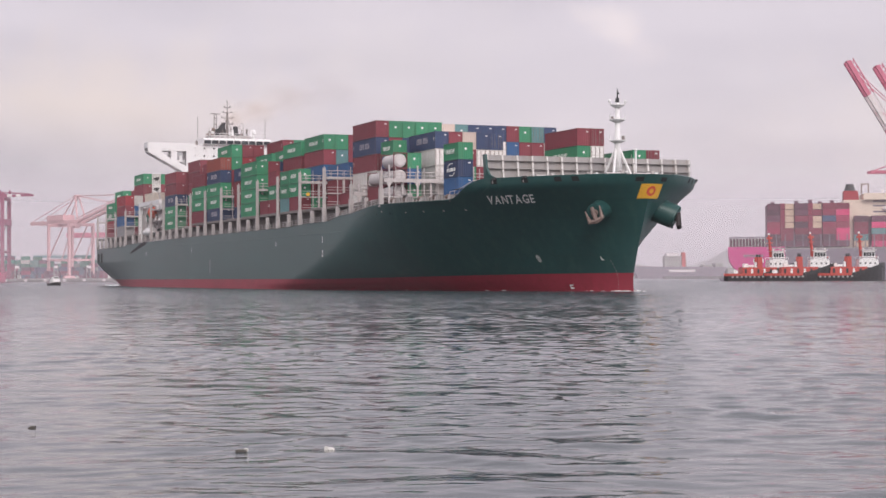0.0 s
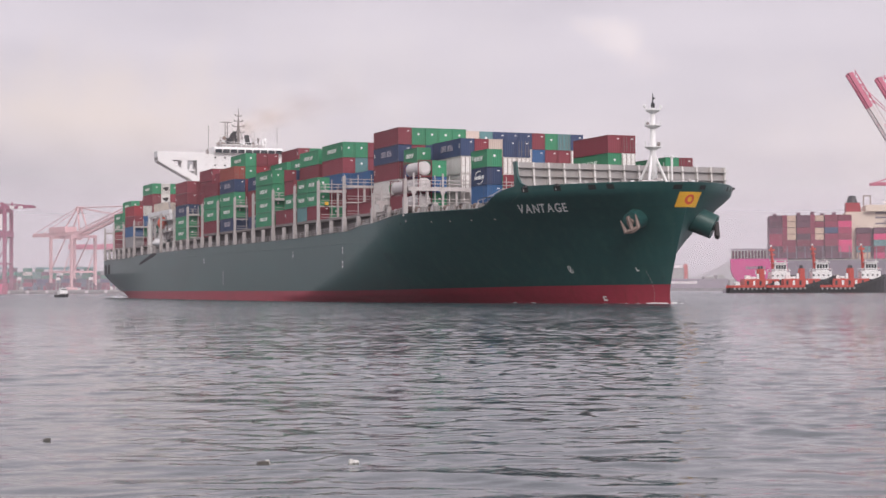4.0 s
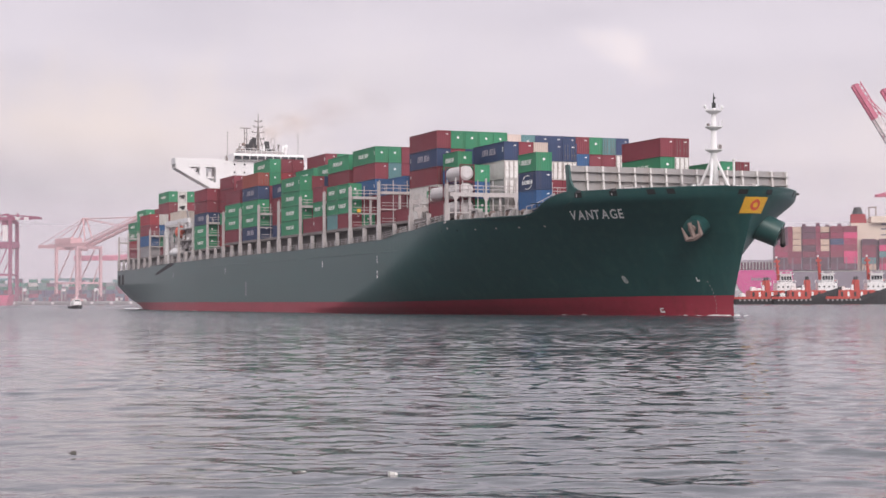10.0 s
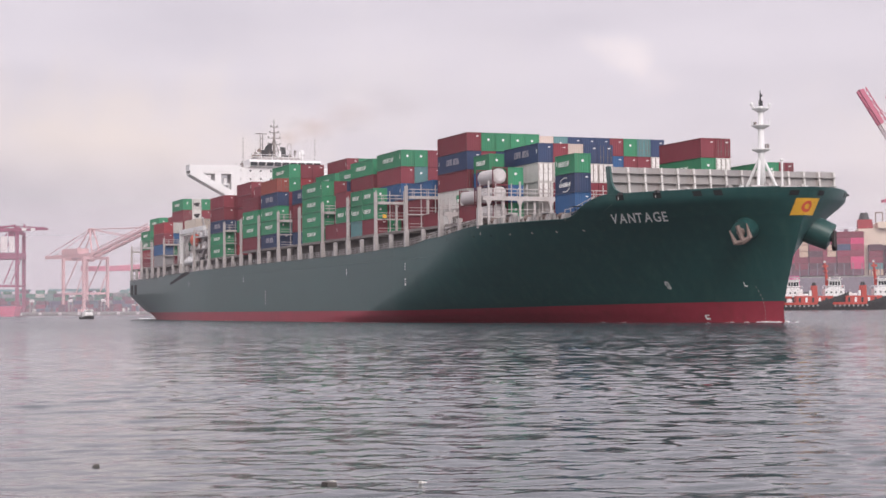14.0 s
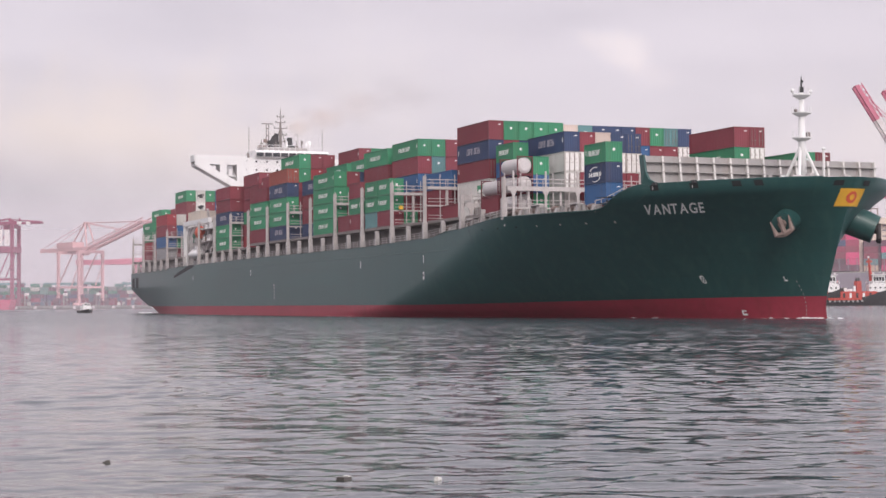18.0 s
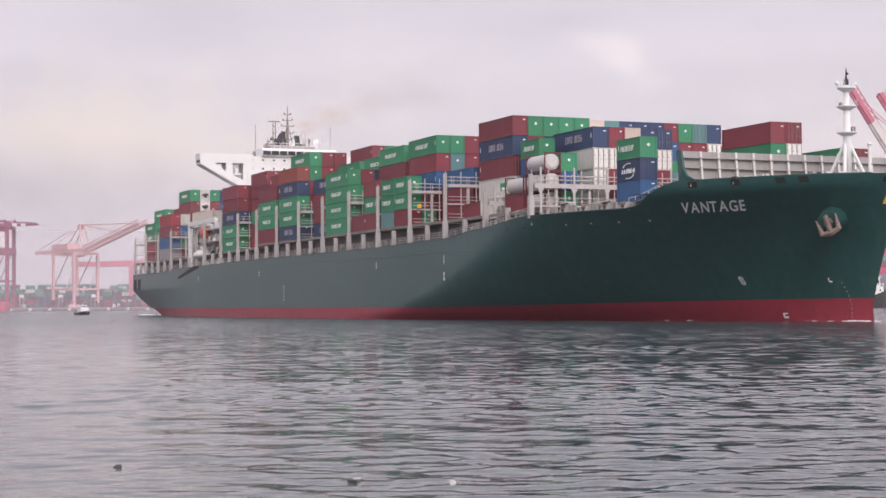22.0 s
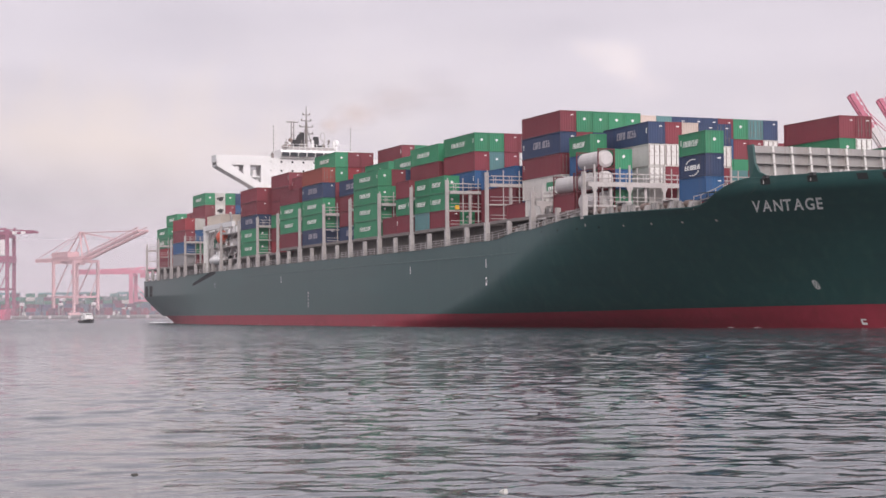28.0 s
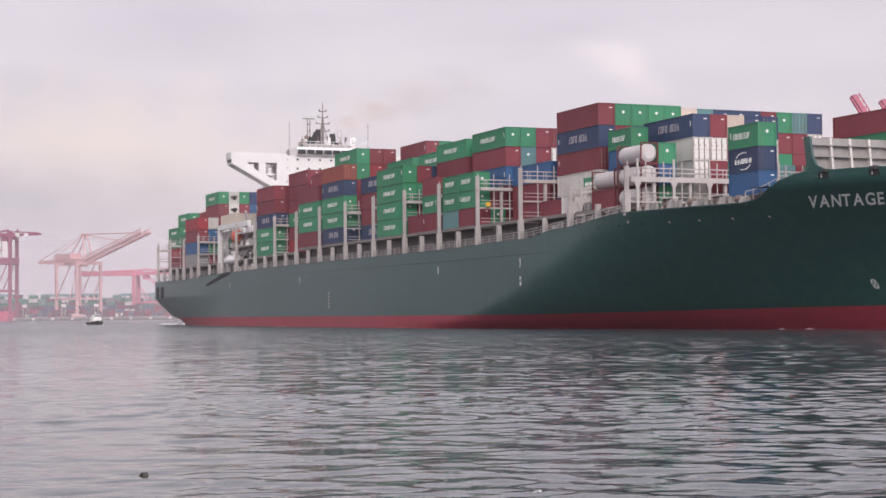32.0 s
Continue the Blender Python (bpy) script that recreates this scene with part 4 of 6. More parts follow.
def foam_patch(pts, name, label, high=0.2):
    g = Mesh()
    for x, y, rx, ry in pts:
        k = rngf.uniform(0.5, 1.0)
        g.ball((x, y, 0.0), rx, ry, high * k, n=7, m=4)
    g.v = [(x + rngf.uniform(-0.12, 0.12), y + rngf.uniform(-0.1, 0.1), z * rngf.uniform(0.5, 1.2)) for x, y, z in g.v]
    return part(name, g, FOAM, ship, label, kind="stuff")


foam_patch([(STEM0 + 0.2 - k * 0.55, -(half_breadth(STEM0 - k * 0.55, 0) + 0.3 + 0.08 * k), 0.5, 0.3) for k in range(6)], "bow_foam", "white foam at the stem", 0.2)
foam_patch([(x, -(half_breadth(x, 0) + 0.5 + rngf.uniform(0, 0.5)), rngf.uniform(0.3, 0.9), 0.2) for x in [STEM0 - 4 - rngf.uniform(0, 26) for _ in range(4)]], "bow_wave_crest", "broken white crest of the bow wave", 0.08)
foam_patch([(STEM0 - 0.6 - 0.5 * k, half_breadth(STEM0 - 0.6 - 0.5 * k, 0) + 0.4 + 0.25 * k, 0.6, 0.4) for k in range(8)], "bow_foam", "white foam at the stem", 0.2)
foam_patch([(STEM0 + 1.2 + 0.5 * k, rngf.uniform(-1.2, 1.2), 0.5, 0.3) for k in range(3)], "bow_ripple", "white broken water before the stem", 0.07)
foam_patch([(x, -(half_breadth(x, 0) + 0.25), rngf.uniform(0.4, 1.4), 0.12) for x in [rngf.uniform(-110, 135) for _ in range(12)]], "side_foam", "thin broken foam along the waterline", 0.03)
foam_patch([(-150 - 1.6 * k + rngf.uniform(-1, 1), rngf.uniform(-14 - 0.1 * k, 10), rngf.uniform(1.5, 4.0), rngf.uniform(0.6, 1.6)) for k in range(30)], "stern_wake", "white wake astern", 0.2)

# rails along the deck edge, pale fittings on the foredeck side, rubbing strake
for side in (-1, 1):
    for x0, x1 in zip(POSTS[:-1], POSTS[1:]):
        g = Mesh()
        y = side * 23.9
        for h in (0.45, 0.8, 1.15):
            g.tube((x0, y, deck_z(x0) + h), (x1, y, deck_z(x1) + h), 0.045, n=4)
        for x in spaced(x0, x1, 7):
            g.tube((x, y, deck_z(x) - 0.2), (x, y, deck_z(x) + 1.15), 0.045, n=4)
        part("deck_rail", g, STEEL, ship)
    for k, x in enumerate((76.0, 84.5, 88.6, 92.6, 99.6, 103.6, 107.6, 111.4, 114.4)):
        y = side * (half_breadth(x, 13.5) - 1.3)
        d = deck_z(x) - 0.25
        tall = (1.2, 1.6, 1.1, 1.4)[k % 4]
        winch = part("mooring_winch", Mesh().box(x - 1.35, x + 1.35, y - 0.75, y + 0.75, d, d + 0.4, 0.05), STEEL, ship, "pale grey mooring winch")
        for dx in (-1.15, 0.25, 1.15):
            part("side_frame", Mesh().prism([(y - 0.65, d + 0.4), (y + 0.65, d + 0.4), (y + 0.35, d + tall), (y - 0.35, d + tall)], "x", x + dx - 0.1, x + dx + 0.1), BREAK, winch)
        part("drum", Mesh().tube((x - 1.05, y, d + 0.95), (x + 0.15, y, d + 0.95), 0.42, n=10), RUST, winch)
        part("gear_case", Mesh().box(x + 0.35, x + 1.05, y - 0.5, y + 0.5, d + 0.45, d + tall - 0.1, 0.12), STEEL, winch)
        if k % 2:
            part("winch_cover", Mesh().box(x - 1.25, x + 1.25, y - 0.55, y + 0.4, d + tall, d + tall + 0.14, 0.03), STEEL, winch)
    for x in (79.0, 86.6, 94.8, 101.6, 105.6, 109.6, 113.0):
        y = side * (half_breadth(x, 13.5) - 0.75)
        d = deck_z(x) - 0.25
        g = Mesh().box(x - 0.9, x + 0.9, y - 0.35, y + 0.35, d, d + 0.18)
        for dx in (-0.5, 0.5):
            g.tube((x + dx, y, d + 0.18), (x + dx, y, d + 1.15), 0.24, n=10).tube((x + dx, y, d + 1.15), (x + dx, y, d + 1.25), 0.3, n=10)
        part("bollard", g, BREAK, ship)
    g = Mesh()
    marks = spaced(116.5, 121.5, 5)
    for x in marks:
        y = side * (half_breadth(x, 14.4) - 0.5)
        g.tube((x, y, deck_z(x) - 0.2), (x, y, deck_z(x) + 1.3), 0.06, n=5)
    for a, b in zip(marks[:-1], marks[1:]):
        for h in (0.65, 1.3):
            g.tube((a, side * (half_breadth(a, 14.4) - 0.5), deck_z(a) + h), (b, side * (half_breadth(b, 14.4) - 0.5), deck_z(b) + h), 0.06, n=5)
    part("deck_rail", g, STEEL, ship)
    for x, z in ((53.0, 17.6), (38.4, 20.5)):
        part("lashing_gear_box", Mesh().box(x, x + 0.4, side * 22.4 - 0.3, side * 22.4 + 0.3, z, z + 0.6, 0.03), YELLOW, ship, "yellow gear box")
    st = Mesh()
    xs = spaced(-60, 78, 30)
    st.sheet([[(x, side * (half_breadth(x, z) + d), z) for z, d in ((10.05, 0.0), (10.08, 0.05), (10.2, 0.05), (10.23, 0.0))] for x in xs])
    part("sheer_strake", st, HULL_GREEN, ship)

# ---- containers
BAYS = {"a0": -144.8, "a1": -130.7, "a2": -116.7, "a3": -102.6, "b0": -55.5, "b1": -41.2, "b2": -27.1, "b3": -12.75, "b4": 1.55, "b5": 16.3, "b6": 30.65, "b7": 45.1, "b8": 59.6, "b9": 74.2, "b10": 89.5, "b11": 103.5, "b12": 114.6}
ROW0, ROW = -22.38, 2.5
BASE = {"a0": 14.1, "a1": 14.1, "a2": 14.1, "a3": 14.1, "b0": 14.4, "b1": 14.4}
FADED = material("faded_grey_lettering", (0.36, 0.34, 0.40), rough=0.7, vary=0.15)


def box_mesh(length, height, colour):
    """Frame of posts and rails, inset ribbed sides, a roof and a ribbed or doored end."""
    g = Mesh()
    l, w, h, t = length / 2, 1.219, height, 0.09
    for sx in (-1, 1):
        for sy in (-1, 1):
            x, y = sx * (l - 0.09), sy * (w - 0.09)
            g.box(x - 0.09, x + 0.09, y - 0.09, y + 0.09, 0, h)
            for z in (0, h - 0.13):
                g.box(x - 0.105, x + 0.105, y - 0.1, y + 0.1, z - 0.004, z + 0.134)
    for sy in (-1, 1):
        y = sy * (w - 0.06)
        g.box(-l + 0.18, l - 0.18, y - 0.05, y + 0.05, 0.02, 0.17)
        g.box(-l + 0.18, l - 0.18, y - 0.05, y + 0.05, h - 0.1, h - 0.01)
    for sx in (-1, 1):
        x = sx * (l - 0.06)
        g.box(x - 0.05, x + 0.05, -w + 0.18, w - 0.18, 0.02, 0.17)
        g.box(x - 0.05, x + 0.05, -w + 0.18, w - 0.18, h - 0.13, h - 0.01)
    # ribbed long sides
    n = int(length / 0.42)
    for sy in (-1, 1):
        lo, hi = [], []
        for i in range(n):
            for u, d in ((0.0, 0.10), (0.3, 0.10), (0.5, 0.05), (0.8, 0.05)):
                x = -l + 0.18 + (length - 0.36) * (i + u) / n
                lo.append((x, sy * (w - d), 0.17))
                hi.append((x, sy * (w - d), h - 0.1))
        g.sheet([lo, hi])
    for sx in (-1, 1):
        lo, hi = [], []
        for i in range(6):
            for u, d in ((0.0, 0.075), (0.3, 0.075), (0.5, 0.055), (0.8, 0.055)):
                y = -w + 0.18 + (2 * w - 0.36) * (i + u) / 5.8
                lo.append((sx * (l - d), min(y, w - 0.18), 0.17))
                hi.append((sx * (l - d), min(y, w - 0.18), h - 0.13))
        g.sheet([lo, hi])
    g.face([(-l + 0.1, -w + 0.1, h - 0.04), (l - 0.1, -w + 0.1, h - 0.04), (l - 0.1, w - 0.1, h - 0.04), (-l + 0.1, w - 0.1, h - 0.04)])
    g.face([(-l + 0.1, -w + 0.1, 0.1), (-l + 0.1, w - 0.1, 0.1), (l - 0.1, w - 0.1, 0.1), (l - 0.1, -w + 0.1, 0.1)])
    return g.data("shipping_container", BOX_PAINT[colour])


CACHE = {}


def cached(key, make):
    if key not in CACHE:
        CACHE[key] = make()
    return CACHE[key]


def bars_mesh(length, height, mat, thick, n):
    """Lettering that cannot be read, as upright strokes on a pale strip, on the side facing -y."""
    g = Mesh()
    rg = random.Random(n * 7 + int(height * 100))
    step, half = length / n, height / 2
    for i in range(n):
        x = -length / 2 + step * (i + 0.08)
        if mat is FADED and i == n // 2:
            continue
        lean = 0.12 * height
        stem = step * 0.34
        g.prism([(x - lean, -half), (x - lean + stem, -half), (x + lean + stem, half), (x + lean, half)], "y", -1.235, -1.20)
        for z in rg.sample((-half, -half * 0.15, half * 0.66), 2):
            g.box(x + stem * 0.9 + lean * z / half, x + step * 0.84 + lean * z / half, -1.233, -1.20, z, z + half * 0.34)
        if rg.random() < 0.5:
            g.box(x + step * 0.58, x + step * 0.84, -1.232, -1.20, -half, half * rg.choice((0.2, 1.0)))
    return g.data("lettering_strip", mat)


def arc_mesh(s):
    """A thin curved stroke over or under the lettering."""
    g = Mesh()
    outer = [(s * -1.5 * math.cos(a), s * (0.25 + 0.75 * math.sin(a))) for a in (radians(20 + i * 12) for i in range(9))]
    inner = [(x * 0.93, z - s * 0.10) for x, z in outer]
    g.prism(outer + inner[::-1], "y", -1.24, -1.19)
    return g.data("emblem_arc", LETTER)


def lock_rod(height):
    g = Mesh().tube((0.035, 0, 0.2), (0.035, 0, height - 0.2), 0.035, n=5)
    g.box(0.0, 0.06, -0.06, 0.2, 0.95, 1.03)
    return g.data("lock_rod", SHADOW_STEEL)


def reefer_unit(height):
    """Machinery end of a refrigerated container."""
    g = Mesh()
    g.box(-0.01, 0.05, -1.05, 1.05, 0.25, height - 0.2)
    g.box(0.05, 0.08, -0.95, 0.95, height - 0.9, height - 0.3)
    g.tube((0.04, 0, height - 1.25), (0.10, 0, height - 1.25), 0.4, n=12)
    g.box(0.05, 0.09, -0.95, -0.25, 0.35, 0.95)
    g.box(0.05, 0.09, 0.1, 0.95, 0.35, 0.8)
    return g.data("refrigeration_unit", BOX_PAINT["L"])


REEFER_END = material("rust_flecked_white_paint", (0.80, 0.78, 0.76), rough=0.5, vary=0.06, dirt=(0.20, 0.12, 0.09), dirt_amount=0.85, blotch=2.6)
STRIP = material("pale_lettering_strip", (0.72, 0.78, 0.72), rough=0.6, vary=0.1)
DOT = material("white_disc", (0.80, 0.80, 0.80), rough=0.6)
STENCIL = Mesh().box(0, 0.03, -0.2, 0.2, -0.06, 0.06).data("stencil", LETTER)
SIDE_STENCIL = Mesh().box(-0.05, 0.05, -1.235, -1.20, -0.35, 0.35).data("side_stencil", LETTER)
SIDE_PANEL = Mesh().box(-1.7, 1.7, -1.24, -1.20, -0.55, 0.6).data("side_panel", BOX_PAINT["G"])
ROUNDEL = Mesh().tube((0, 0, 0), (0.05, 0, 0), 0.20, n=12).data("round_mark", DOT)


def container(cx, cy, z, length, height, colour):
    word = PAINT[colour][0]
    ob = new("shipping_container", cached((length, height, colour), lambda: box_mesh(length, height, colour)))
    reefer = colour in "WL"
    kind = "refrigerated container" if reefer else "corrugated steel container"
    tagged(ob, "%s %s, %s foot, stacked on the ship" % (word, kind, "forty" if length > 8 else "twenty"), "shipping container", "containers on the ship")
    on_ship(ob, Matrix.Translation((cx, cy, z)))
    if colour == "G":
        q = cached(("bar", length > 8), lambda: bars_mesh(5.4 if length > 8 else 3.4, 0.68, STRIP, 0.03, 9))
        p = part("lettering_strip", q, STRIP, ob, "pale lettering on the side")
        p.location = (-0.3, 0, height * 0.52)
    if colour == "B" and length > 8:
        q = cached("navybar", lambda: bars_mesh(5.2, 0.95, FADED, 0.03, 9))
        p = part("lettering_strip", q, FADED, ob, "faded grey lettering on the side")
        p.location = (0.2, 0, height * 0.55)
    if colour == "B" and length < 8:
        p = part("lettering_strip", cached("navysmall", lambda: bars_mesh(3.4, 0.55, LETTER, 0.03, 6)), LETTER, ob, "white lettering on the side")
        p.location = (0.0, 0, height * 0.45)
        for s in (1, -1):
            p = part("emblem_arc", cached(("arc", s), lambda: arc_mesh(s)), LETTER, ob, "white curved emblem")
            p.location = (0.0, 0, height * 0.45)
    if colour == "G" or (colour == "T" and random.random() < 0.4):
        p = part("round_mark", ROUNDEL, DOT, ob, "white round mark")
        p.location = (length / 2 - 0.05, 0.0, height * 0.62)
    elif colour == "W":
        if length > 8 and 60 < cx < 80:
            p = part("side_panel", SIDE_PANEL, BOX_PAINT["G"], ob, "green panel on the side")
            p.location = (3.4, 0, height * 0.5)
            for dx, w in ((2.7, 0.5), (4.0, 0.6)):
                p = part("panel_mark", cached(("pm", w), lambda: Mesh().box(-w, w, -1.25, -1.20, -0.25, 0.2).data("panel_mark", LETTER)), LETTER, ob)
                p.location = (dx, 0, height * 0.42)
        for y in (-0.78, 0.0, 0.78):
            p = part("end_panel", cached(("endpanel", height), lambda: Mesh().box(0.0, 0.07, -0.31, 0.31, 0.2, height - 0.22).data("end_panel", REEFER_END)), REEFER_END, ob, "white door panel flecked with rust")
            p.location = (length / 2 - 0.05, y, 0)
        for y in (-1.12, -0.40, 0.40, 1.12):
            p = part("lock_rod", cached(("rrod", height), lambda: Mesh().tube((0.04, 0, 0.12), (0.04, 0, height - 0.12), 0.045, n=5).data("lock_rod", RUST)), RUST, ob)
            p.location = (length / 2 - 0.02, y, 0)
    elif reefer:
        p = part("refrigeration_unit", cached(("reef", height), lambda: reefer_unit(height)), BOX_PAINT["L"], ob)
        p.location = (length / 2 - 0.05, 0, 0)
    elif random.random() < 0.25 and colour != "E":
        for y in (-0.85, -0.35, 0.35, 0.85):
            p = part("lock_rod", cached(("rod", height), lambda: lock_rod(height)), SHADOW_STEEL, ob)
            p.location = (length / 2 - 0.02, y, 0)
    if colour == "Z":
        p = part("end_motif", cached("motif", lambda: Mesh().tube((0, 0.1, 0.0), (0.05, 0.1, 0.0), 0.55, n=12).box(0, 0.05, -0.8, -0.1, -0.15, 0.35).box(0, 0.05, 0.4, 0.8, 0.1, 0.5).data("end_motif", BLACK)), BLACK, ob, "dark rounded motif")
        p.location = (length / 2 - 0.03, 0, height * 0.5)
    if colour in "MRBUOG" and random.random() < 0.45:
        p = part("side_stencil", SIDE_STENCIL, LETTER, ob, "small white stencil")
        p.location = (random.choice((-1, 1)) * (length / 2 - 0.55), 0, height * 0.58)
    if colour in "MRBUO":
        p = part("stencil", STENCIL, LETTER, ob, "small white stencil")
        p.location = (length / 2 - 0.05, 0.62, height * 0.8)
    return ob


TANK_FRAME = material("dark_red_frame_paint", (0.13, 0.022, 0.03), rough=0.55)


def tank(cx, cy, z, height):
    ob = new("tank_container")
    tagged(ob, "white cylindrical tank container in a dark red steel frame", "tank container", "containers on the ship")
    on_ship(ob, Matrix.Translation((cx, cy, z)))
    g = cached("tankbody", lambda: Mesh().tube((-2.75, 0, 1.3), (2.75, 0, 1.3), 1.12, n=20).tube((2.75, 0, 1.3), (2.95, 0, 1.3), 1.12, 0.75, n=20).tube((-2.75, 0, 1.3), (-2.95, 0, 1.3), 1.12, 0.75, n=20).data("tank_shell", BOX_PAINT["K"]))
    part("tank_shell", g, BOX_PAINT["K"], ob)
    f = Mesh()
    for sx in (-1, 1):
        x = sx * 2.96
        for sy in (-1, 1):
            f.box(x - 0.07, x + 0.07, sy * 1.15 - 0.07, sy * 1.15 + 0.07, 0, 2.59)
            f.tube((x, sy * 1.1, 0.5), (x, sy * 0.5, 0.07), 0.06, n=4)
            f.tube((x, sy * 1.1, 2.1), (x, sy * 0.5, 2.52), 0.06, n=4)
        for zz in (0.07, 2.52):
            f.box(x - 0.07, x + 0.07, -1.08, 1.08, zz - 0.07, zz + 0.07)
    for sy in (-1, 1):
        f.box(-2.9, 2.9, sy * 1.15 - 0.06, sy * 1.15 + 0.06, 0.01, 0.14)
    part("tank_frame", cached("tankframe", lambda: f.data("tank_frame", TANK_FRAME)), TANK_FRAME, ob)
    return ob


# what stands where: bay, row from starboard, half of the bay (- whole, a aft, f fore), tier height, colours from the bottom up
STACKS = """
a0 1 - 2.60 MRGG|a0 2 - 2.80 MMBGG|a0 3 - 2.80 MRMBM
a1 1 - 2.80 RMG|a1 2 - 2.80 MGBM|a1 3 - 2.80 MMBRM
a2 0 - 2.80 YUMR|a2 1 - 2.80 BYUL|a2 2 - 2.90 MMYMMG|a2 3 - 2.90 MMMMZZ|a2 4 - 2.90 MBMMMG|a2 5 - 2.90 MBMMUB
a3 2 - 2.87 YLYC|a3 3 - 2.87 YMYC|a3 4 - 2.87 YMYW|a3 5 - 2.87 YMYC
b0 0 - 2.78 GGBMM|b0 1 - 2.78 MBRMM|b0 2 - 2.78 MGBGM|b0 3 - 2.78 MGBRM
b1 1 - 2.66 RMGMMM|b1 2 - 2.66 BMGBMM|b1 3 - 2.66 MGRBUR
b2 0 - 2.78 MGGM|b2 1 - 2.78 BGMBM|b2 2 - 2.78 MMGBU
b3 0 - 2.78 BGGBO|b3 1 - 2.80 MMGMGG|b3 2 - 2.80 MBRMRM|b3 3 - 2.80 GBMWMM
b4 1 - 2.78 BMMB|b4 2 - 2.78 GMBU|b4 3 - 2.80 GMBMG|b4 4 - 2.83 GMBGGM|b4 5 - 2.83 MGMMGG
b5 0 - 2.80 GGGG|b5 1 - 2.80 MMGM|b5 2 - 2.80 MRMB|b5 3 - 2.80 GMGMG
b6 0 a 2.75 M|b6 0 f 2.75 MGM|b6 1 - 2.75 TGG|b6 2 - 2.85 MGBMG|b6 3 - 2.85 GMMMG|b6 4 - 2.85 GMMMM
b7 0 a 2.62 TGG|b7 0 f 2.62 MGG|b7 1 - 2.65 GM|b7 2 - 2.91 MGUMG|b7 3 - 2.91 GMUTG|b7 4 - 2.91 MGBMM|b7 5 - 2.91 MGBWM|b7 6 - 2.91 MGUMG
b8 2 - 2.75 MMU|b8 3 - 2.75 GMU|b8 4 - 2.75 MGU|b8 5 - 2.75 GMU
b9 1 a 2.35 M|b9 1 f 2.60 W|b9 2 - 2.92 MWMBM|b9 3 - 2.92 MGBMG|b9 4 - 2.92 MGBBG|b9 5 - 2.92 MGBMG|b9 6 - 2.92 MGBUG|b9 7 - 2.87 MGUME|b9 8 - 2.87 MGBUT|b9 9 - 2.87 MGBUB|b9 10 - 2.87 MGBMB|b9 11 - 2.87 MGBWB|b9 12 - 2.87 MGGUM|b9 13 - 2.87 MGBMG|b9 14 - 2.87 MGBMT|b9 15 - 2.87 MGBWB
b10 1 a 2.62 MK|b10 1 f 2.62 KKK|b10 2 a 2.62 MBUG|b10 2 f 2.62 GUG|b10 4 - 2.90 LWWB|b10 5 - 2.90 LWWM|b10 6 - 2.90 LMME|b10 7 - 2.90 MWWB|b10 8 - 2.90 MWWB
b11 6 - 2.60 M|b11 7 - 2.60 M|b11 8 - 2.60 R|b11 9 - 2.60 R|b11 10 - 2.60 MG|b11 11 - 2.60 MG|b11 12 - 2.88 MMGM|b11 13 - 2.88 MMWM
b12 2 f 2.66 UBG|b12 12 f 2.62 MG|b11 15 - 2.62 MMG|b11 16 - 2.62 MMM
"""
# tiers of the rows that stand hidden behind those
FILL = {"a0": 4, "a1": 4, "a2": 5, "a3": 4, "b0": 4, "b1": 5, "b2": 5, "b3": 5, "b4": 4, "b5": 4, "b6": 4, "b7": 4, "b8": 3, "b9": 4, "b10": 2, "b11": 2}
taken = set()
HEIGHTS, HIDDEN = {}, []
for item in STACKS.replace("\n", "|").split("|"):
    if not item.strip():
        continue
    bay, row, half, tier, colours = item.split()
    row, tier = int(row), float(tier)
    taken.add((bay, row))
    z = BASE.get(bay, 15.0)
    prev = HEIGHTS.get((bay, row - 1), 0)
    HEIGHTS[bay, row] = max(len(colours), HEIGHTS.get((bay, row), 0))
    for k, c in enumerate(colours):
        cy = ROW0 + ROW * row
        cx = BAYS[bay] + {"-": 0.0, "a": -3.08, "f": 3.08}[half]
        if bay == "b10" and half != "-":
            cx = BAYS[bay] + (-3.5 if half == "a" else 3.3)
        if bay == "b11" and row > 14:
            cx += 4.0
        if bay == "b11" and row in (12, 13):
            cy -= 0.6
        if bay == "b12":
            cx = BAYS[bay]
        if c == "K":
            tank(cx, cy, z, tier)
        elif half == "-" and k < min(prev, len(colours) - 2):
            HIDDEN.append((cx, cy, z, tier))
        else:
            container(cx, cy, z, 12.19 if half == "-" else 6.06, tier - 0.02, c)
        z += tier

fill_paint = bpy.data.materials.new("mixed_container_paint")
fill_paint.use_nodes = True
fn, fl = fill_paint.node_tree.nodes, fill_paint.node_tree.links
f_geo = fn.new("ShaderNodeNewGeometry")
f_ramp = fn.new("ShaderNodeValToRGB")
f_ramp.color_ramp.interpolation = "CONSTANT"
cols = ["M", "G", "B", "M", "G", "U", "M", "T"]
f_ramp.color_ramp.elements[0].color = (*PAINT["M"][1], 1)
f_ramp.color_ramp.elements[1].position = 0.95
f_ramp.color_ramp.elements[1].color = (*PAINT["E"][1], 1)
for i, c in enumerate(cols[1:]):
    e = f_ramp.color_ramp.elements.new((i + 1) / 8.5)
    e.color = (*PAINT[c][1], 1)
fl.new(f_geo.outputs["Random Per Island"], f_ramp.inputs[0])
fl.new(f_ramp.outputs[0], fn["Principled BSDF"].inputs["Base Color"])
fn["Principled BSDF"].inputs["Roughness"].default_value = 0.6
fill = Mesh()
for x, y, z, tier in HIDDEN:
    fill.box(x - 6.09, x + 6.09, y - 1.21, y + 1.21, z, z + tier - 0.02)
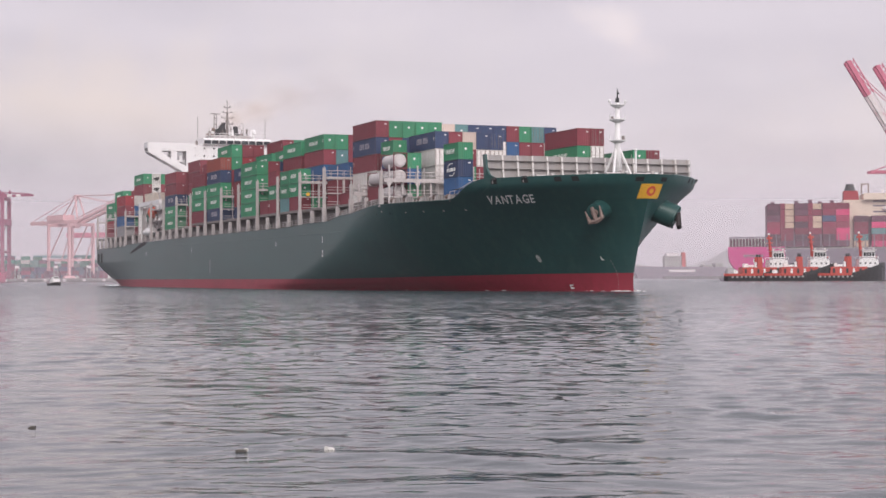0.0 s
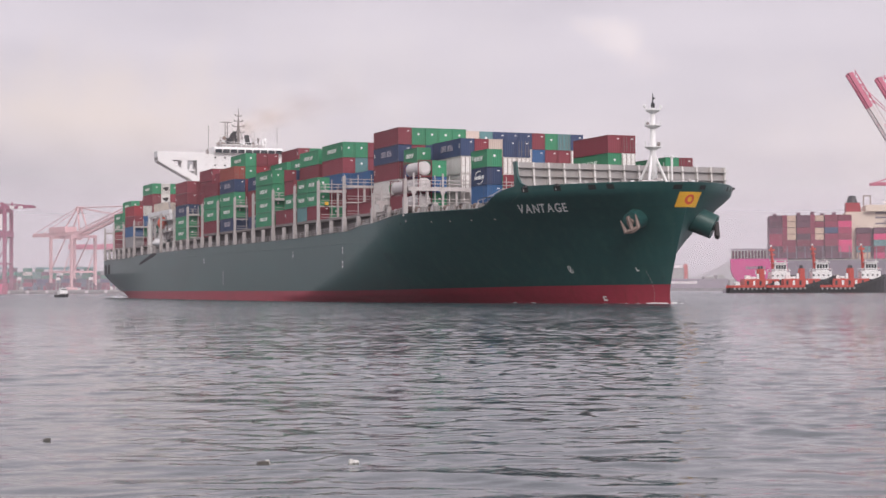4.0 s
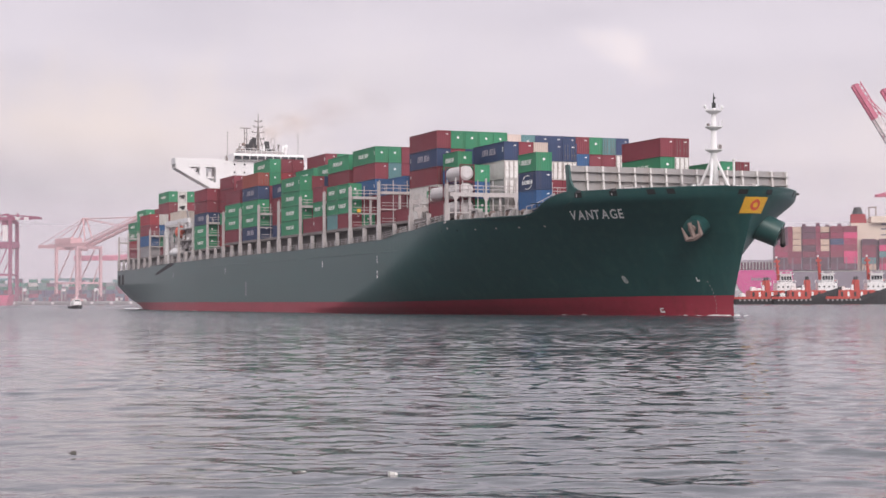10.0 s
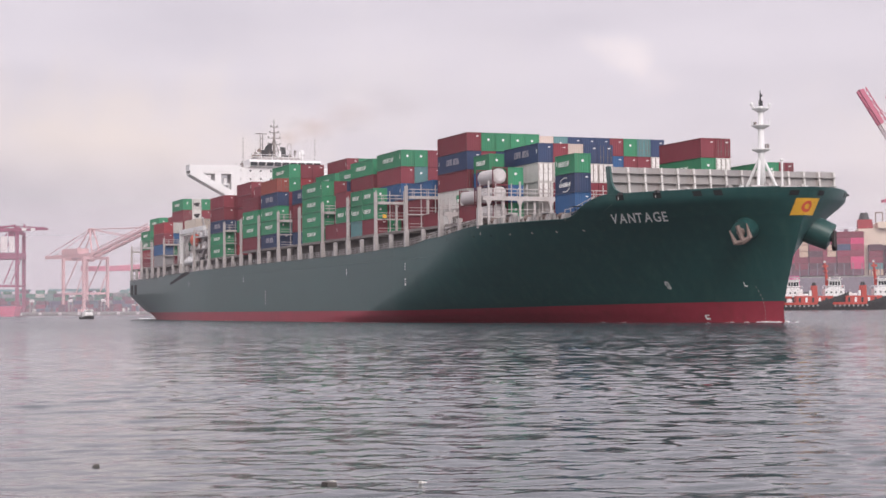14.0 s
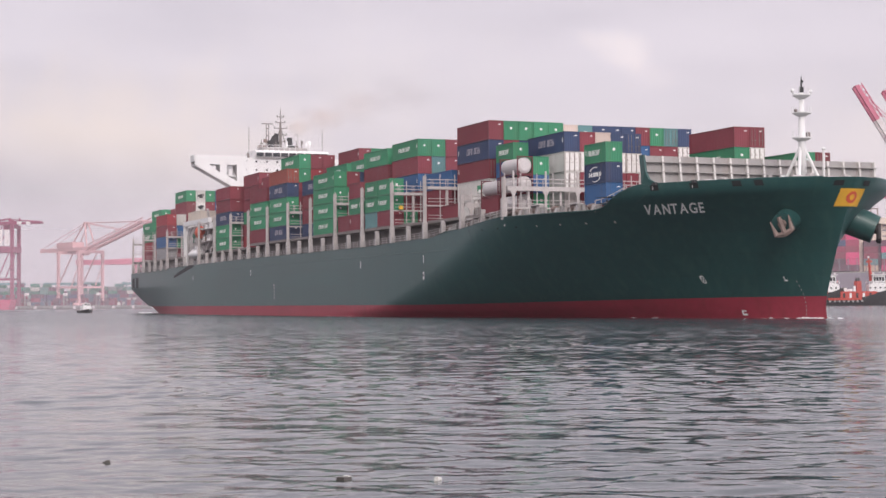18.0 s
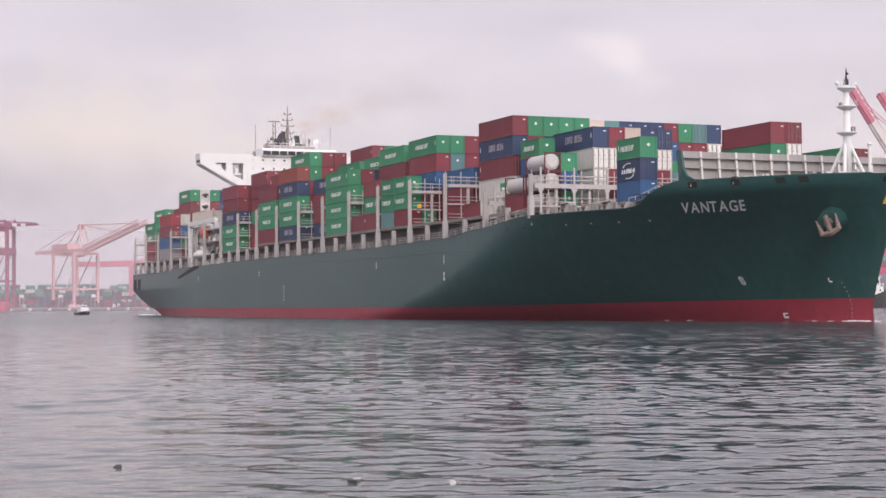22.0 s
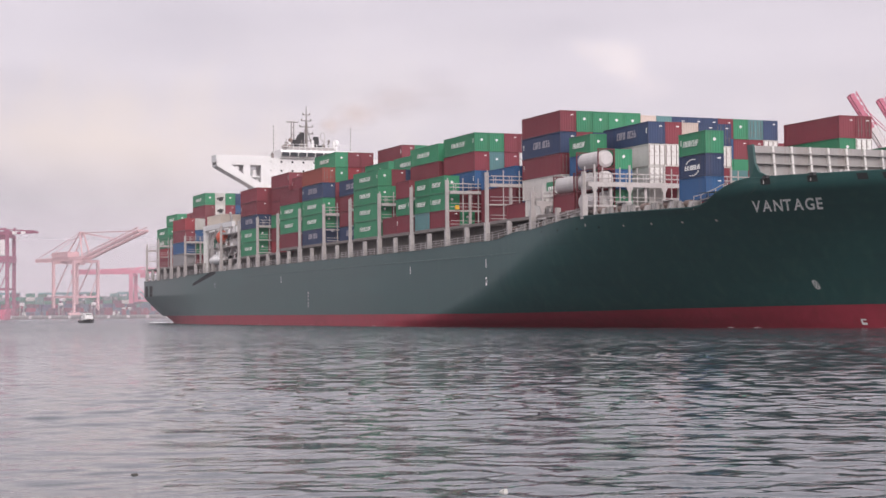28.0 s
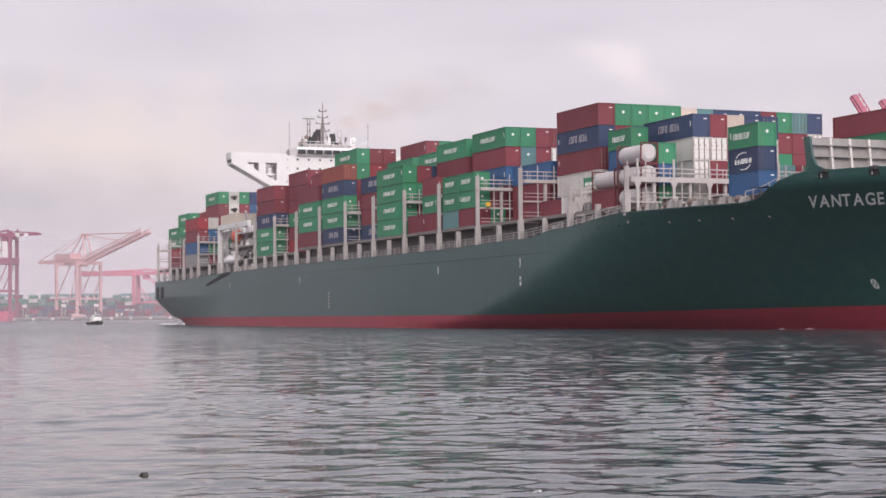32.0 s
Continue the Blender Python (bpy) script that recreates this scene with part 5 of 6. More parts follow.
for bay, n in FILL.items():
    for row in range(19):
        if (bay, row) in taken or row < 2 or (bay == "b8" and row < 6) or (bay == "a3" and row < 6) or (bay == "b10" and row < 4) or (bay == "b11" and row < 8):
            continue
        x, y, z = BAYS[bay], ROW0 + ROW * row, BASE.get(bay, 15.0)
        for k in range(n):
            fill.box(x - 6.09, x + 6.09, y - 1.21, y + 1.21, z, z + 2.75)
            z += 2.78
fill_ob = new("container_load", fill.data("container_load", fill_paint))
on_ship(tagged(fill_ob, "mixed coloured steel containers packed in the inner rows", "shipping container", kind="stuff"))
hatches = Mesh()
for bay, x in BAYS.items():
    wide = 20.3 if x < 100 else (18.6 if x < 110 else 15.0)
    hatches.box(x - 6.4, x + (6.4 if x < 110 else 4.5), -wide, wide, 11.0 if x < 70 else 12.5, BASE.get(bay, 15.0) - 0.02)
    for side in (-1, 1):
        if x < 95:
            hatches.box(x - 6.3, x + 6.3, side * 22.2 - 1.4, side * 22.2 + 1.4, BASE.get(bay, 15.0) - 0.45, BASE.get(bay, 15.0) - 0.02)
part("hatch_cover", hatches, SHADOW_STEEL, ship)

DRIFT = []  # (thing, its rows)


def still(ob, m):
    ob.matrix_basis = m
    return ob


# ---- far harbour: quays, cranes, yard, moored ship, tugs
QUAY = material("grey_concrete", (0.30, 0.29, 0.28), rough=0.85, vary=0.2, scale=0.05, fine=0.8)
MAGENTA = material("magenta_hull_paint", (0.58, 0.03, 0.22), rough=0.5, vary=0.08, scale=0.05, fine=0.6)
HULL_GREY = material("grey_mauve_hull_paint", (0.20, 0.17, 0.21), rough=0.6, vary=0.12, scale=0.05, fine=0.6)
CREAM = material("cream_paint", (0.72, 0.60, 0.50), rough=0.6, vary=0.06, scale=0.1)
TUG_RED = material("tug_orange_red_paint", (0.46, 0.055, 0.04), rough=0.5, vary=0.12, scale=0.2)
TYRE = material("pale_worn_rubber", (0.30, 0.28, 0.27), rough=0.9)
PINKBOX = material("pink_container_paint", (0.62, 0.04, 0.16), rough=0.6, per_object=0.15)
DARKBOX = material("dark_maroon_container_paint", (0.10, 0.028, 0.055), rough=0.6, per_object=0.3)
REDBOX = material("dull_red_container_paint", (0.21, 0.020, 0.050), rough=0.6, per_object=0.25)
WINEBOX = material("wine_red_container_paint", (0.28, 0.018, 0.065), rough=0.6, per_object=0.2)
PALEBOX = material("cream_container_paint", (0.58, 0.42, 0.32), rough=0.6, per_object=0.1)
CRANE_ROSE = material("rose_red_crane_paint", (0.60, 0.19, 0.27), rough=0.7, vary=0.15, scale=0.1, fine=1)
CRANE_WHITE = material("white_crane_paint", (0.72, 0.66, 0.66), rough=0.6)
HILL = material("wooded_hill", (0.07, 0.09, 0.07), rough=0.95, vary=0.3, scale=0.01, fine=0.08, bump=0)

quay = Mesh().box(-1200, -175, 1138, 1900, -3, 2.3).box(-1200, -176, 1136.5, 1138, 1.3, 2.6)
tagged(new("quay", quay.data("quay", QUAY)), "grey concrete container quay across the harbour", "quay", kind="structure")
quay2 = Mesh().box(215, 1300, 870, 1600, -3, 2.3)
tagged(new("quay_far", quay2.data("quay_far", QUAY)), "grey concrete quay behind the moored ship", "quay", kind="structure")
for i in range(12):
    x = -330 + i * 13.2
    fb = Mesh().box(x - 0.9, x + 0.9, 1135.6, 1136.5, 0.4, 2.2)
    tagged(new("quay_fender", fb.data("quay_fender", CRANE_WHITE)), "pale block fender on the quay wall", "fender", "quay fenders")


def gantry_crane(m, paint, boom_angle, boom_len, girder_z=40.0, gauge=30.0, back=14.0, tall=20.0, label="", striped=False, width=18.0, leg=0.9, house=3.8, thick=0.75, lattice=0.0):
    """Ship-to-shore crane; x is the boom's way, origin on the quay under the waterside legs."""
    ob = still(thing("gantry_crane", label, "crane", "harbour cranes"), m)
    for x in (0.0, -gauge):
        for y in (-width / 2, width / 2):
            part("crane_leg", Mesh().box(x - leg, x + leg, y - 0.8, y + 0.8, 2.2, girder_z), paint, ob)
            part("wheel_bogie", Mesh().box(x - 1.2, x + 1.2, y - 4.0, y + 4.0, 0.0, 2.2), paint, ob)
        part("cross_beam", Mesh().box(x - 0.8, x + 0.8, -width / 2, width / 2, girder_z - 2.0, girder_z), paint, ob)
        part("cross_beam", Mesh().box(x - 0.6, x + 0.6, -width / 2, width / 2, girder_z * 0.32, girder_z * 0.32 + 1.3), paint, ob)
    for y in (-width / 2, width / 2):
        part("portal_beam", Mesh().box(-gauge, 0, y - 0.6, y + 0.6, girder_z * 0.32, girder_z * 0.32 + 1.4), paint, ob)
        part("leg_brace", Mesh().tube((-gauge, y, girder_z * 0.36), (-gauge * 0.25, y, girder_z - 1), 0.45, n=6), paint, ob)
        part("leg_brace", Mesh().tube((-0.0, y, girder_z * 0.75), (-gauge * 0.35, y, girder_z * 0.36), 0.4, n=6), paint, ob)
    for y in (-3.2, 3.2):
        part("girder", Mesh().box(-gauge - back, 1.0, y - 0.6, y + 0.6, girder_z, girder_z + 2.4), paint, ob)
    part("machinery_house", Mesh().box(-gauge - back * 0.3, -gauge * 0.6, -4.5, 4.5, girder_z + 2.4, girder_z + 2.4 + house), paint, ob)
    a = radians(boom_angle)
    c, s = math.cos(a), math.sin(a)
    steps = 8 if striped else 4
    for y in (-3.2, 3.2):
        for k in range(steps):
            u0, u1 = boom_len * k / steps, boom_len * (k + 1) / steps
            g = Mesh()
            p0, p1 = (1.0 + u0 * c, y, girder_z + 1.2 + u0 * s), (1.0 + u1 * c, y, girder_z + 1.2 + u1 * s)
            g.tube(p0, p1, thick, square=True)
            mast = part("boom", g, (CRANE_WHITE if striped and k in (2, 4, 5) else paint), ob)
            if lattice:
                q = Mesh()
                up = Vector((-s * lattice, 0, c * lattice))
                a0, a1 = Vector(p0), Vector(p1)
                q.tube(a0 + up, a1 + up, 0.32, n=4)
                for j in range(3):
                    q.tube(a0.lerp(a1, j / 3), a0.lerp(a1, (j + 0.5) / 3) + up, 0.24, n=4)
                    q.tube(a0.lerp(a1, (j + 0.5) / 3) + up, a0.lerp(a1, (j + 1) / 3), 0.24, n=4)
                part("boom_lattice", q, (CRANE_WHITE if striped and k in (2, 4, 5) else paint), mast)
    for k in range(1, 9):
        u = boom_len * k / 8
        part("boom_tie", Mesh().box(1.0 + u * c - 0.3, 1.0 + u * c + 0.3, -3.2, 3.2, girder_z + 0.9 + u * s, girder_z + 1.6 + u * s), paint, ob)
    ax, az = -gauge * 0.2, girder_z + tall
    for y in (-3.2, 3.2):
        part("apex_leg", Mesh().tube((0.5, y, girder_z + 2), (ax, y * 0.4, az), 0.55, n=6), paint, ob)
        part("apex_leg", Mesh().tube((-gauge * 0.8, y, girder_z + 2), (ax, y * 0.4, az), 0.45, n=6), paint, ob)
        part("fore_stay", Mesh().tube((ax, y * 0.4, az), (1.0 + boom_len * 0.62 * c, y, girder_z + 2 + boom_len * 0.62 * s), 0.22, n=5), paint, ob)
        part("fore_stay", Mesh().tube((ax, y * 0.4, az), (1.0 + boom_len * 0.95 * c, y, girder_z + 2 + boom_len * 0.95 * s), 0.22, n=5), paint, ob)
        part("back_stay", Mesh().tube((ax, y * 0.4, az), (-gauge - back + 1, y, girder_z + 2.2), 0.22, n=5), paint, ob)
    part("apex_beam", Mesh().box(ax - 1.2, ax + 1.2, -1.8, 1.8, az - 0.4, az + 0.6), paint, ob)
    part("trolley_cab", Mesh().box(-gauge * 0.3, -gauge * 0.3 + 4, -2.0, 2.0, girder_z - 3.2, girder_z - 0.2), paint, ob)
    return ob


gantry_crane(pose(-243.0, 1152, 2.3, 0, 0, -50), CRANE_PALE, 11.5, 78, girder_z=38.0, gauge=30, back=38, tall=19, leg=1.0, lattice=2.6, label="pale salmon ship-to-shore gantry crane with half-raised boom")
gantry_crane(pose(-217.5, 1190, 2.3, 0, 0, 180), CRANE_ROSE, 0, 42, girder_z=29.5, gauge=30, back=8, tall=4, leg=1.3, thick=1.7, house=2.0, label="faded red gantry crane with boom lowered behind another crane")
red_crane = gantry_crane(pose(-291.5, 1140, 2.3), CRANE_RED, 2, 17, girder_z=55.0, gauge=26, back=22, tall=4, leg=1.15, thick=0.6, house=1.0, label="dark red gantry crane with lowered boom")
for x0, x1 in ((-11.0, -6.4), (-5.0, -1.6)):
    part("screen_panel", Mesh().box(x0, x1, -9.9, -9.7, 41.0, 51.5), CRANE_WHITE, red_crane, "white screen in the crane's frame")
part("equipment_deck", Mesh().box(-26, 1.6, -10.2, 9.5, 36.2, 40.4), CRANE_RED, red_crane)
for x0, x1 in ((2.0, 5.0), (8.0, 11.0)):
    part("boom_stripe", Mesh().box(x0, x1, -4.0, -3.7, 55.5, 57.2), CRANE_WHITE, red_crane)
for x in (-3.0, 3.5):
    part("boom_fitting", Mesh().box(x - 0.5, x + 0.5, -3.6, -2.6, 57.0, 60.0), CRANE_RED, red_crane)
gantry_crane(pose(265.3, 900, 2.3, 0, 0, 180), CRANE_ROSE, 59, 85, girder_z=40.5, tall=26, label="red and white gantry crane with raised boom", striped=True, lattice=3.0, thick=0.95)
gantry_crane(pose(279.3, 900, 2.3, 0, 0, 180), CRANE_ROSE, 59, 82, girder_z=40.5, tall=26, label="red and white gantry crane with raised boom", striped=True, width=16, lattice=3.0, thick=0.95)
gantry_crane(pose(291, 915, 2.3, 0, 0, 180), CRANE_ROSE, 0, 54, girder_z=55.0, tall=24, label="red gantry crane with lowered boom")

# container yard on the quay
def yard_paint(name, colours):
    m = bpy.data.materials.new(name)
    m.use_nodes = True
    n, l = m.node_tree.nodes, m.node_tree.links
    geo = n.new("ShaderNodeNewGeometry")
    ramp = n.new("ShaderNodeValToRGB")
    ramp.color_ramp.interpolation = "CONSTANT"
    ramp.color_ramp.elements[0].color = (*colours[0], 1)
    ramp.color_ramp.elements[1].position = 0.94
    ramp.color_ramp.elements[1].color = (0.6, 0.58, 0.55, 1)
    for i, c in enumerate(colours[1:]):
        ramp.color_ramp.elements.new(0.94 * (i + 1) / len(colours)).color = (*c, 1)
    l.new(geo.outputs["Random Per Island"], ramp.inputs[0])
    l.new(ramp.outputs[0], n["Principled BSDF"].inputs["Base Color"])
    n["Principled BSDF"].inputs["Roughness"].default_value = 0.7
    return m


rng = random.Random(5)
YARD_FRONT = yard_paint("mixed_maroon_yard_paint", ((0.16, 0.02, 0.06), (0.09, 0.03, 0.06), (0.05, 0.05, 0.12), (0.26, 0.03, 0.08), (0.12, 0.03, 0.07), (0.07, 0.10, 0.15), (0.20, 0.02, 0.05)))
YARD_BACK = yard_paint("mixed_green_yard_paint", ((0.04, 0.20, 0.14), (0.10, 0.22, 0.20), (0.03, 0.15, 0.10), (0.20, 0.24, 0.24), (0.12, 0.04, 0.08)))
yard, yard_back = Mesh(), Mesh()
for k in range(27):
    x = -358 + k * 6.6
    for d in range(3):
        for t in range(rng.choice((1, 2, 2, 3, 3))):
            yard.box(x, x + 6.1, 1158 + d * 9, 1160.5 + d * 9, 2.3 + t * 2.7, 4.95 + t * 2.7)
    for d in range(4):
        if rng.random() < 0.2:
            continue
        for t in range(rng.choice((3, 4, 5, 5, 6))):
            yard_back.box(x + d, x + d + 6.1, 1192 + d * 14, 1194.5 + d * 14, 2.3 + t * 2.7, 4.95 + t * 2.7)
for k in range(130):
    x = rng.uniform(-350, -180)
    yard.box(x, x + rng.uniform(1.0, 3.5), 1148 + k % 3 * 3, 1150.0 + k % 3 * 3, 2.3, rng.uniform(3.6, 7.5))
tagged(new("yard_containers", yard.data("yard_containers", YARD_FRONT)), "low rows of maroon and grey containers in the far yard", "container yard", kind="stuff")
tagged(new("yard_stacks", yard_back.data("yard_stacks", YARD_BACK)), "high green container stacks behind in the far yard", "container yard", kind="stuff")
for i, x in enumerate((-320, -286, -262, -228, -205)):
    ob = still(thing("yard_crane", "green rubber-tyred yard crane over the container rows", "crane", "yard cranes"), pose(x, 1235 + 9 * (i % 2), 2.3))
    gp = BOX_PAINT["T"]
    for sx in (-1, 1):
        for sy in (-6, 6):
            part("crane_leg", Mesh().box(sx * 9 - 0.5, sx * 9 + 0.5, sy - 0.5, sy + 0.5, 0, 16), gp, ob)
        part("sill_beam", Mesh().box(sx * 9 - 0.5, sx * 9 + 0.5, -6, 6, 0.6, 1.8), gp, ob)
    part("top_beam", Mesh().box(-10, 10, -6.5, -5.3, 15.6, 17.2), gp, ob)
    part("top_beam", Mesh().box(-10, 10, 5.3, 6.5, 15.6, 17.2), gp, ob)
for k in range(6):
    x = -352 + k * 22.0 + rng.uniform(-9, 9)
    ob = still(thing("straddle_carrier", "white-topped straddle carrier among the yard containers", "carrier", "yard carriers"), pose(x, 1147.5, 2.3))
    part("cab", Mesh().box(-1.3, 1.3, -1.6, 1.6, 7.0, 9.0, 0.1), CRANE_WHITE, ob)
    for dx in (-1.2, 1.2):
        part("leg_frame", Mesh().box(dx - 0.18, dx + 0.18, -1.5, -1.1, 0, 7.0).box(dx - 0.18, dx + 0.18, 1.1, 1.5, 0, 7.0), QUAY, ob)
moored = still(thing("barge", "dull red barge moored at the quay", "barge"), pose(-318, 1126, 0))
part("barge_hull", Mesh().prism([(-45, 6.8), (29, 6.8), (27.5, 0), (-43, 0)], "y", -8, 8), material("barge_red_paint", (0.55, 0.05, 0.14), rough=0.6, scale=0.05, fine=0.5), moored)
part("barge_deckhouse", Mesh().box(-40, -22, -6, 6, 6.8, 13), CRANE_WHITE, moored)

# moored ship with magenta stern
big = still(thing("moored_container_ship", "moored container ship with magenta stern and red container stacks", "ship"), pose(139, 800, 0, 0, 0, -9.5))
prof = [(0.0, 16.0), (0.0, 12.5)] + [(22.0 - 22.0 * math.cos(a) ** 0.9, 12.5 - 13.0 * math.sin(a)) for a in (radians(v) for v in range(6, 90, 6))] + [(26.5, -0.5), (26.5, 16.0)]
part("stern", Mesh().prism(prof, "y", 0, 40), MAGENTA, big, "magenta painted stern")
part("hull", Mesh().box(26.5, 210, 0, 40, -0.5, 15.0), HULL_GREY, big, "grey-mauve hull side")
for i in range(12):
    part("stern_frame_post", Mesh().box(0.3 + i * 1.5, 0.75 + i * 1.5, 0.1, 0.5, 16.0, 20.4), QUAY, big)
part("stern_frame_rail", Mesh().box(0.3, 17.5, 0.05, 0.55, 20.2, 20.8), HULL_GREY, big)
part("stern_frame_wall", Mesh().box(0.3, 17.5, 6.0, 6.4, 16.0, 20.0), DARKBOX, big)
for i in range(9):
    part("letter_bar", Mesh().box(7.2 + i * 1.05, 7.9 + i * 1.05, -0.06, 0.0, 11.1, 12.4), HULL_GREY, big)
for i in range(4):
    part("letter_bar", Mesh().box(11.6 + i * 1.3, 12.6 + i * 1.3, -0.06, 0.0, 8.6, 10.4), CRANE_WHITE, big)
part("stack_walkway", Mesh().box(18.0, 98.0, -0.1, 0.3, 15.0, 15.5), QUAY, big)
for i in range(20):
    part("lashing_post", Mesh().box(18.2 + i * 4.1, 18.55 + i * 4.1, -0.05, 0.3, 15.5, 21.8), HULL_GREY, big)
for t in range(7):
    for b in range(3):
        for h in range(2):
            x = 18.2 + b * 12.9 + h * 6.25
            top = 7 if not (b == 0 and h == 0) else 6
            if t >= top:
                continue
            pale = (b, h) in ((0, 1), (1, 1)) and t > 2
            mat = PALEBOX if pale and rng.random() < 0.9 else (PINKBOX if (b, h) == (2, 1) and t in (1, 2, 5) else DARKBOX if t == 0 or (t == 1 and rng.random() < 0.8) else BOX_PAINT["B"] if rng.random() < 0.08 else rng.choice((REDBOX, REDBOX, REDBOX, WINEBOX, DARKBOX)))
            w = 4.0 if pale else 6.15
            if pale:
                part("stacked_container", Mesh().box(x + 2.2, x + 6.1, 0.35, 2.9, 16.0 + t * 2.95, 18.6 + t * 2.95), mat, big)
                part("stacked_container", Mesh().box(x, x + 2.1, 0.4, 2.9, 16.0 + t * 2.95, 18.85 + t * 2.95), REDBOX, big)
            else:
                part("stacked_container", Mesh().box(x, x + w, 0.4, 2.9, 16.0 + t * 2.95, 18.85 + t * 2.95), mat, big)
part("inner_stack", Mesh().box(18.4, 56.5, 3.1, 39, 16.0, 36.5), DARKBOX, big)
for b in range(5):
    for t in range(5):
        x = 58.5 + b * 8.0
        mat = {0: PALEBOX, 1: REDBOX, 2: PINKBOX, 3: BOX_PAINT["T"], 4: REDBOX}[(b * 2 + t * 3 + (b * t) % 2) % 5]
        if t == 4:
            mat = DARKBOX
        part("stacked_container", Mesh().box(x, x + 6.4, 0.4, 2.9, 15.8 + t * 2.95, 18.6 + t * 2.95), mat, big)
part("inner_stack", Mesh().box(58.4, 98, 3.1, 39, 15.5, 30.0), DARKBOX, big)
part("accommodation", Mesh().box(54.0, 76, 4, 36, 15, 38.0), CREAM, big, "cream accommodation block")
part("bridge_house", Mesh().box(63, 79, 1, 39, 38.0, 41.0), CREAM, big)
for z in (32.0, 34.8, 37.0):
    part("window_row", Mesh().box(67.5, 77.0, 3.9, 4.0, z, z + 0.7), HULL_GREY, big)
for x in (72.0, 75.0, 77.5, 80.5):
    part("aerial", Mesh().tube((x, 6, 41), (x, 6, 43.0 + (x % 3)), 0.22, n=5).box(x - 0.9, x + 0.9, 5.7, 6.3, 42.2, 42.7), CRANE_WHITE, big)
part("lifeboat", Mesh().ball((75.0, 2.6, 33.8), 3.6, 1.2, 1.3), CRANE_WHITE, big, smooth=True)
for k, x in enumerate((20.0, 31.0, 37.5, 42.0, 47.5)):
    part("stack_fitting", Mesh().box(x, x + 1.8, 2.0, 3.6, 36.5, 37.4 + 0.4 * (k % 3)), DARKBOX, big)
part("funnel", Mesh().prism([(54.4, 38), (61.6, 38), (61.0, 42.6), (54.4, 42.6)], "y", 10, 18), material("dark_red_funnel_paint", (0.30, 0.02, 0.03)), big, "red funnel with black top")
part("funnel_top", Mesh().tube((57.6, 14, 42.6), (57.6, 14, 46.0), 2.7, 1.7, n=12), BLACK, big)
for x in (62.8, 66.0):
    part("mast", Mesh().box(x - 0.25, x + 0.25, 11.6, 12.1, 41, 46), RUST, big)
part("mast", Mesh().box(62.6, 66.2, 11.6, 12.1, 45.6, 46.1), RUST, big)


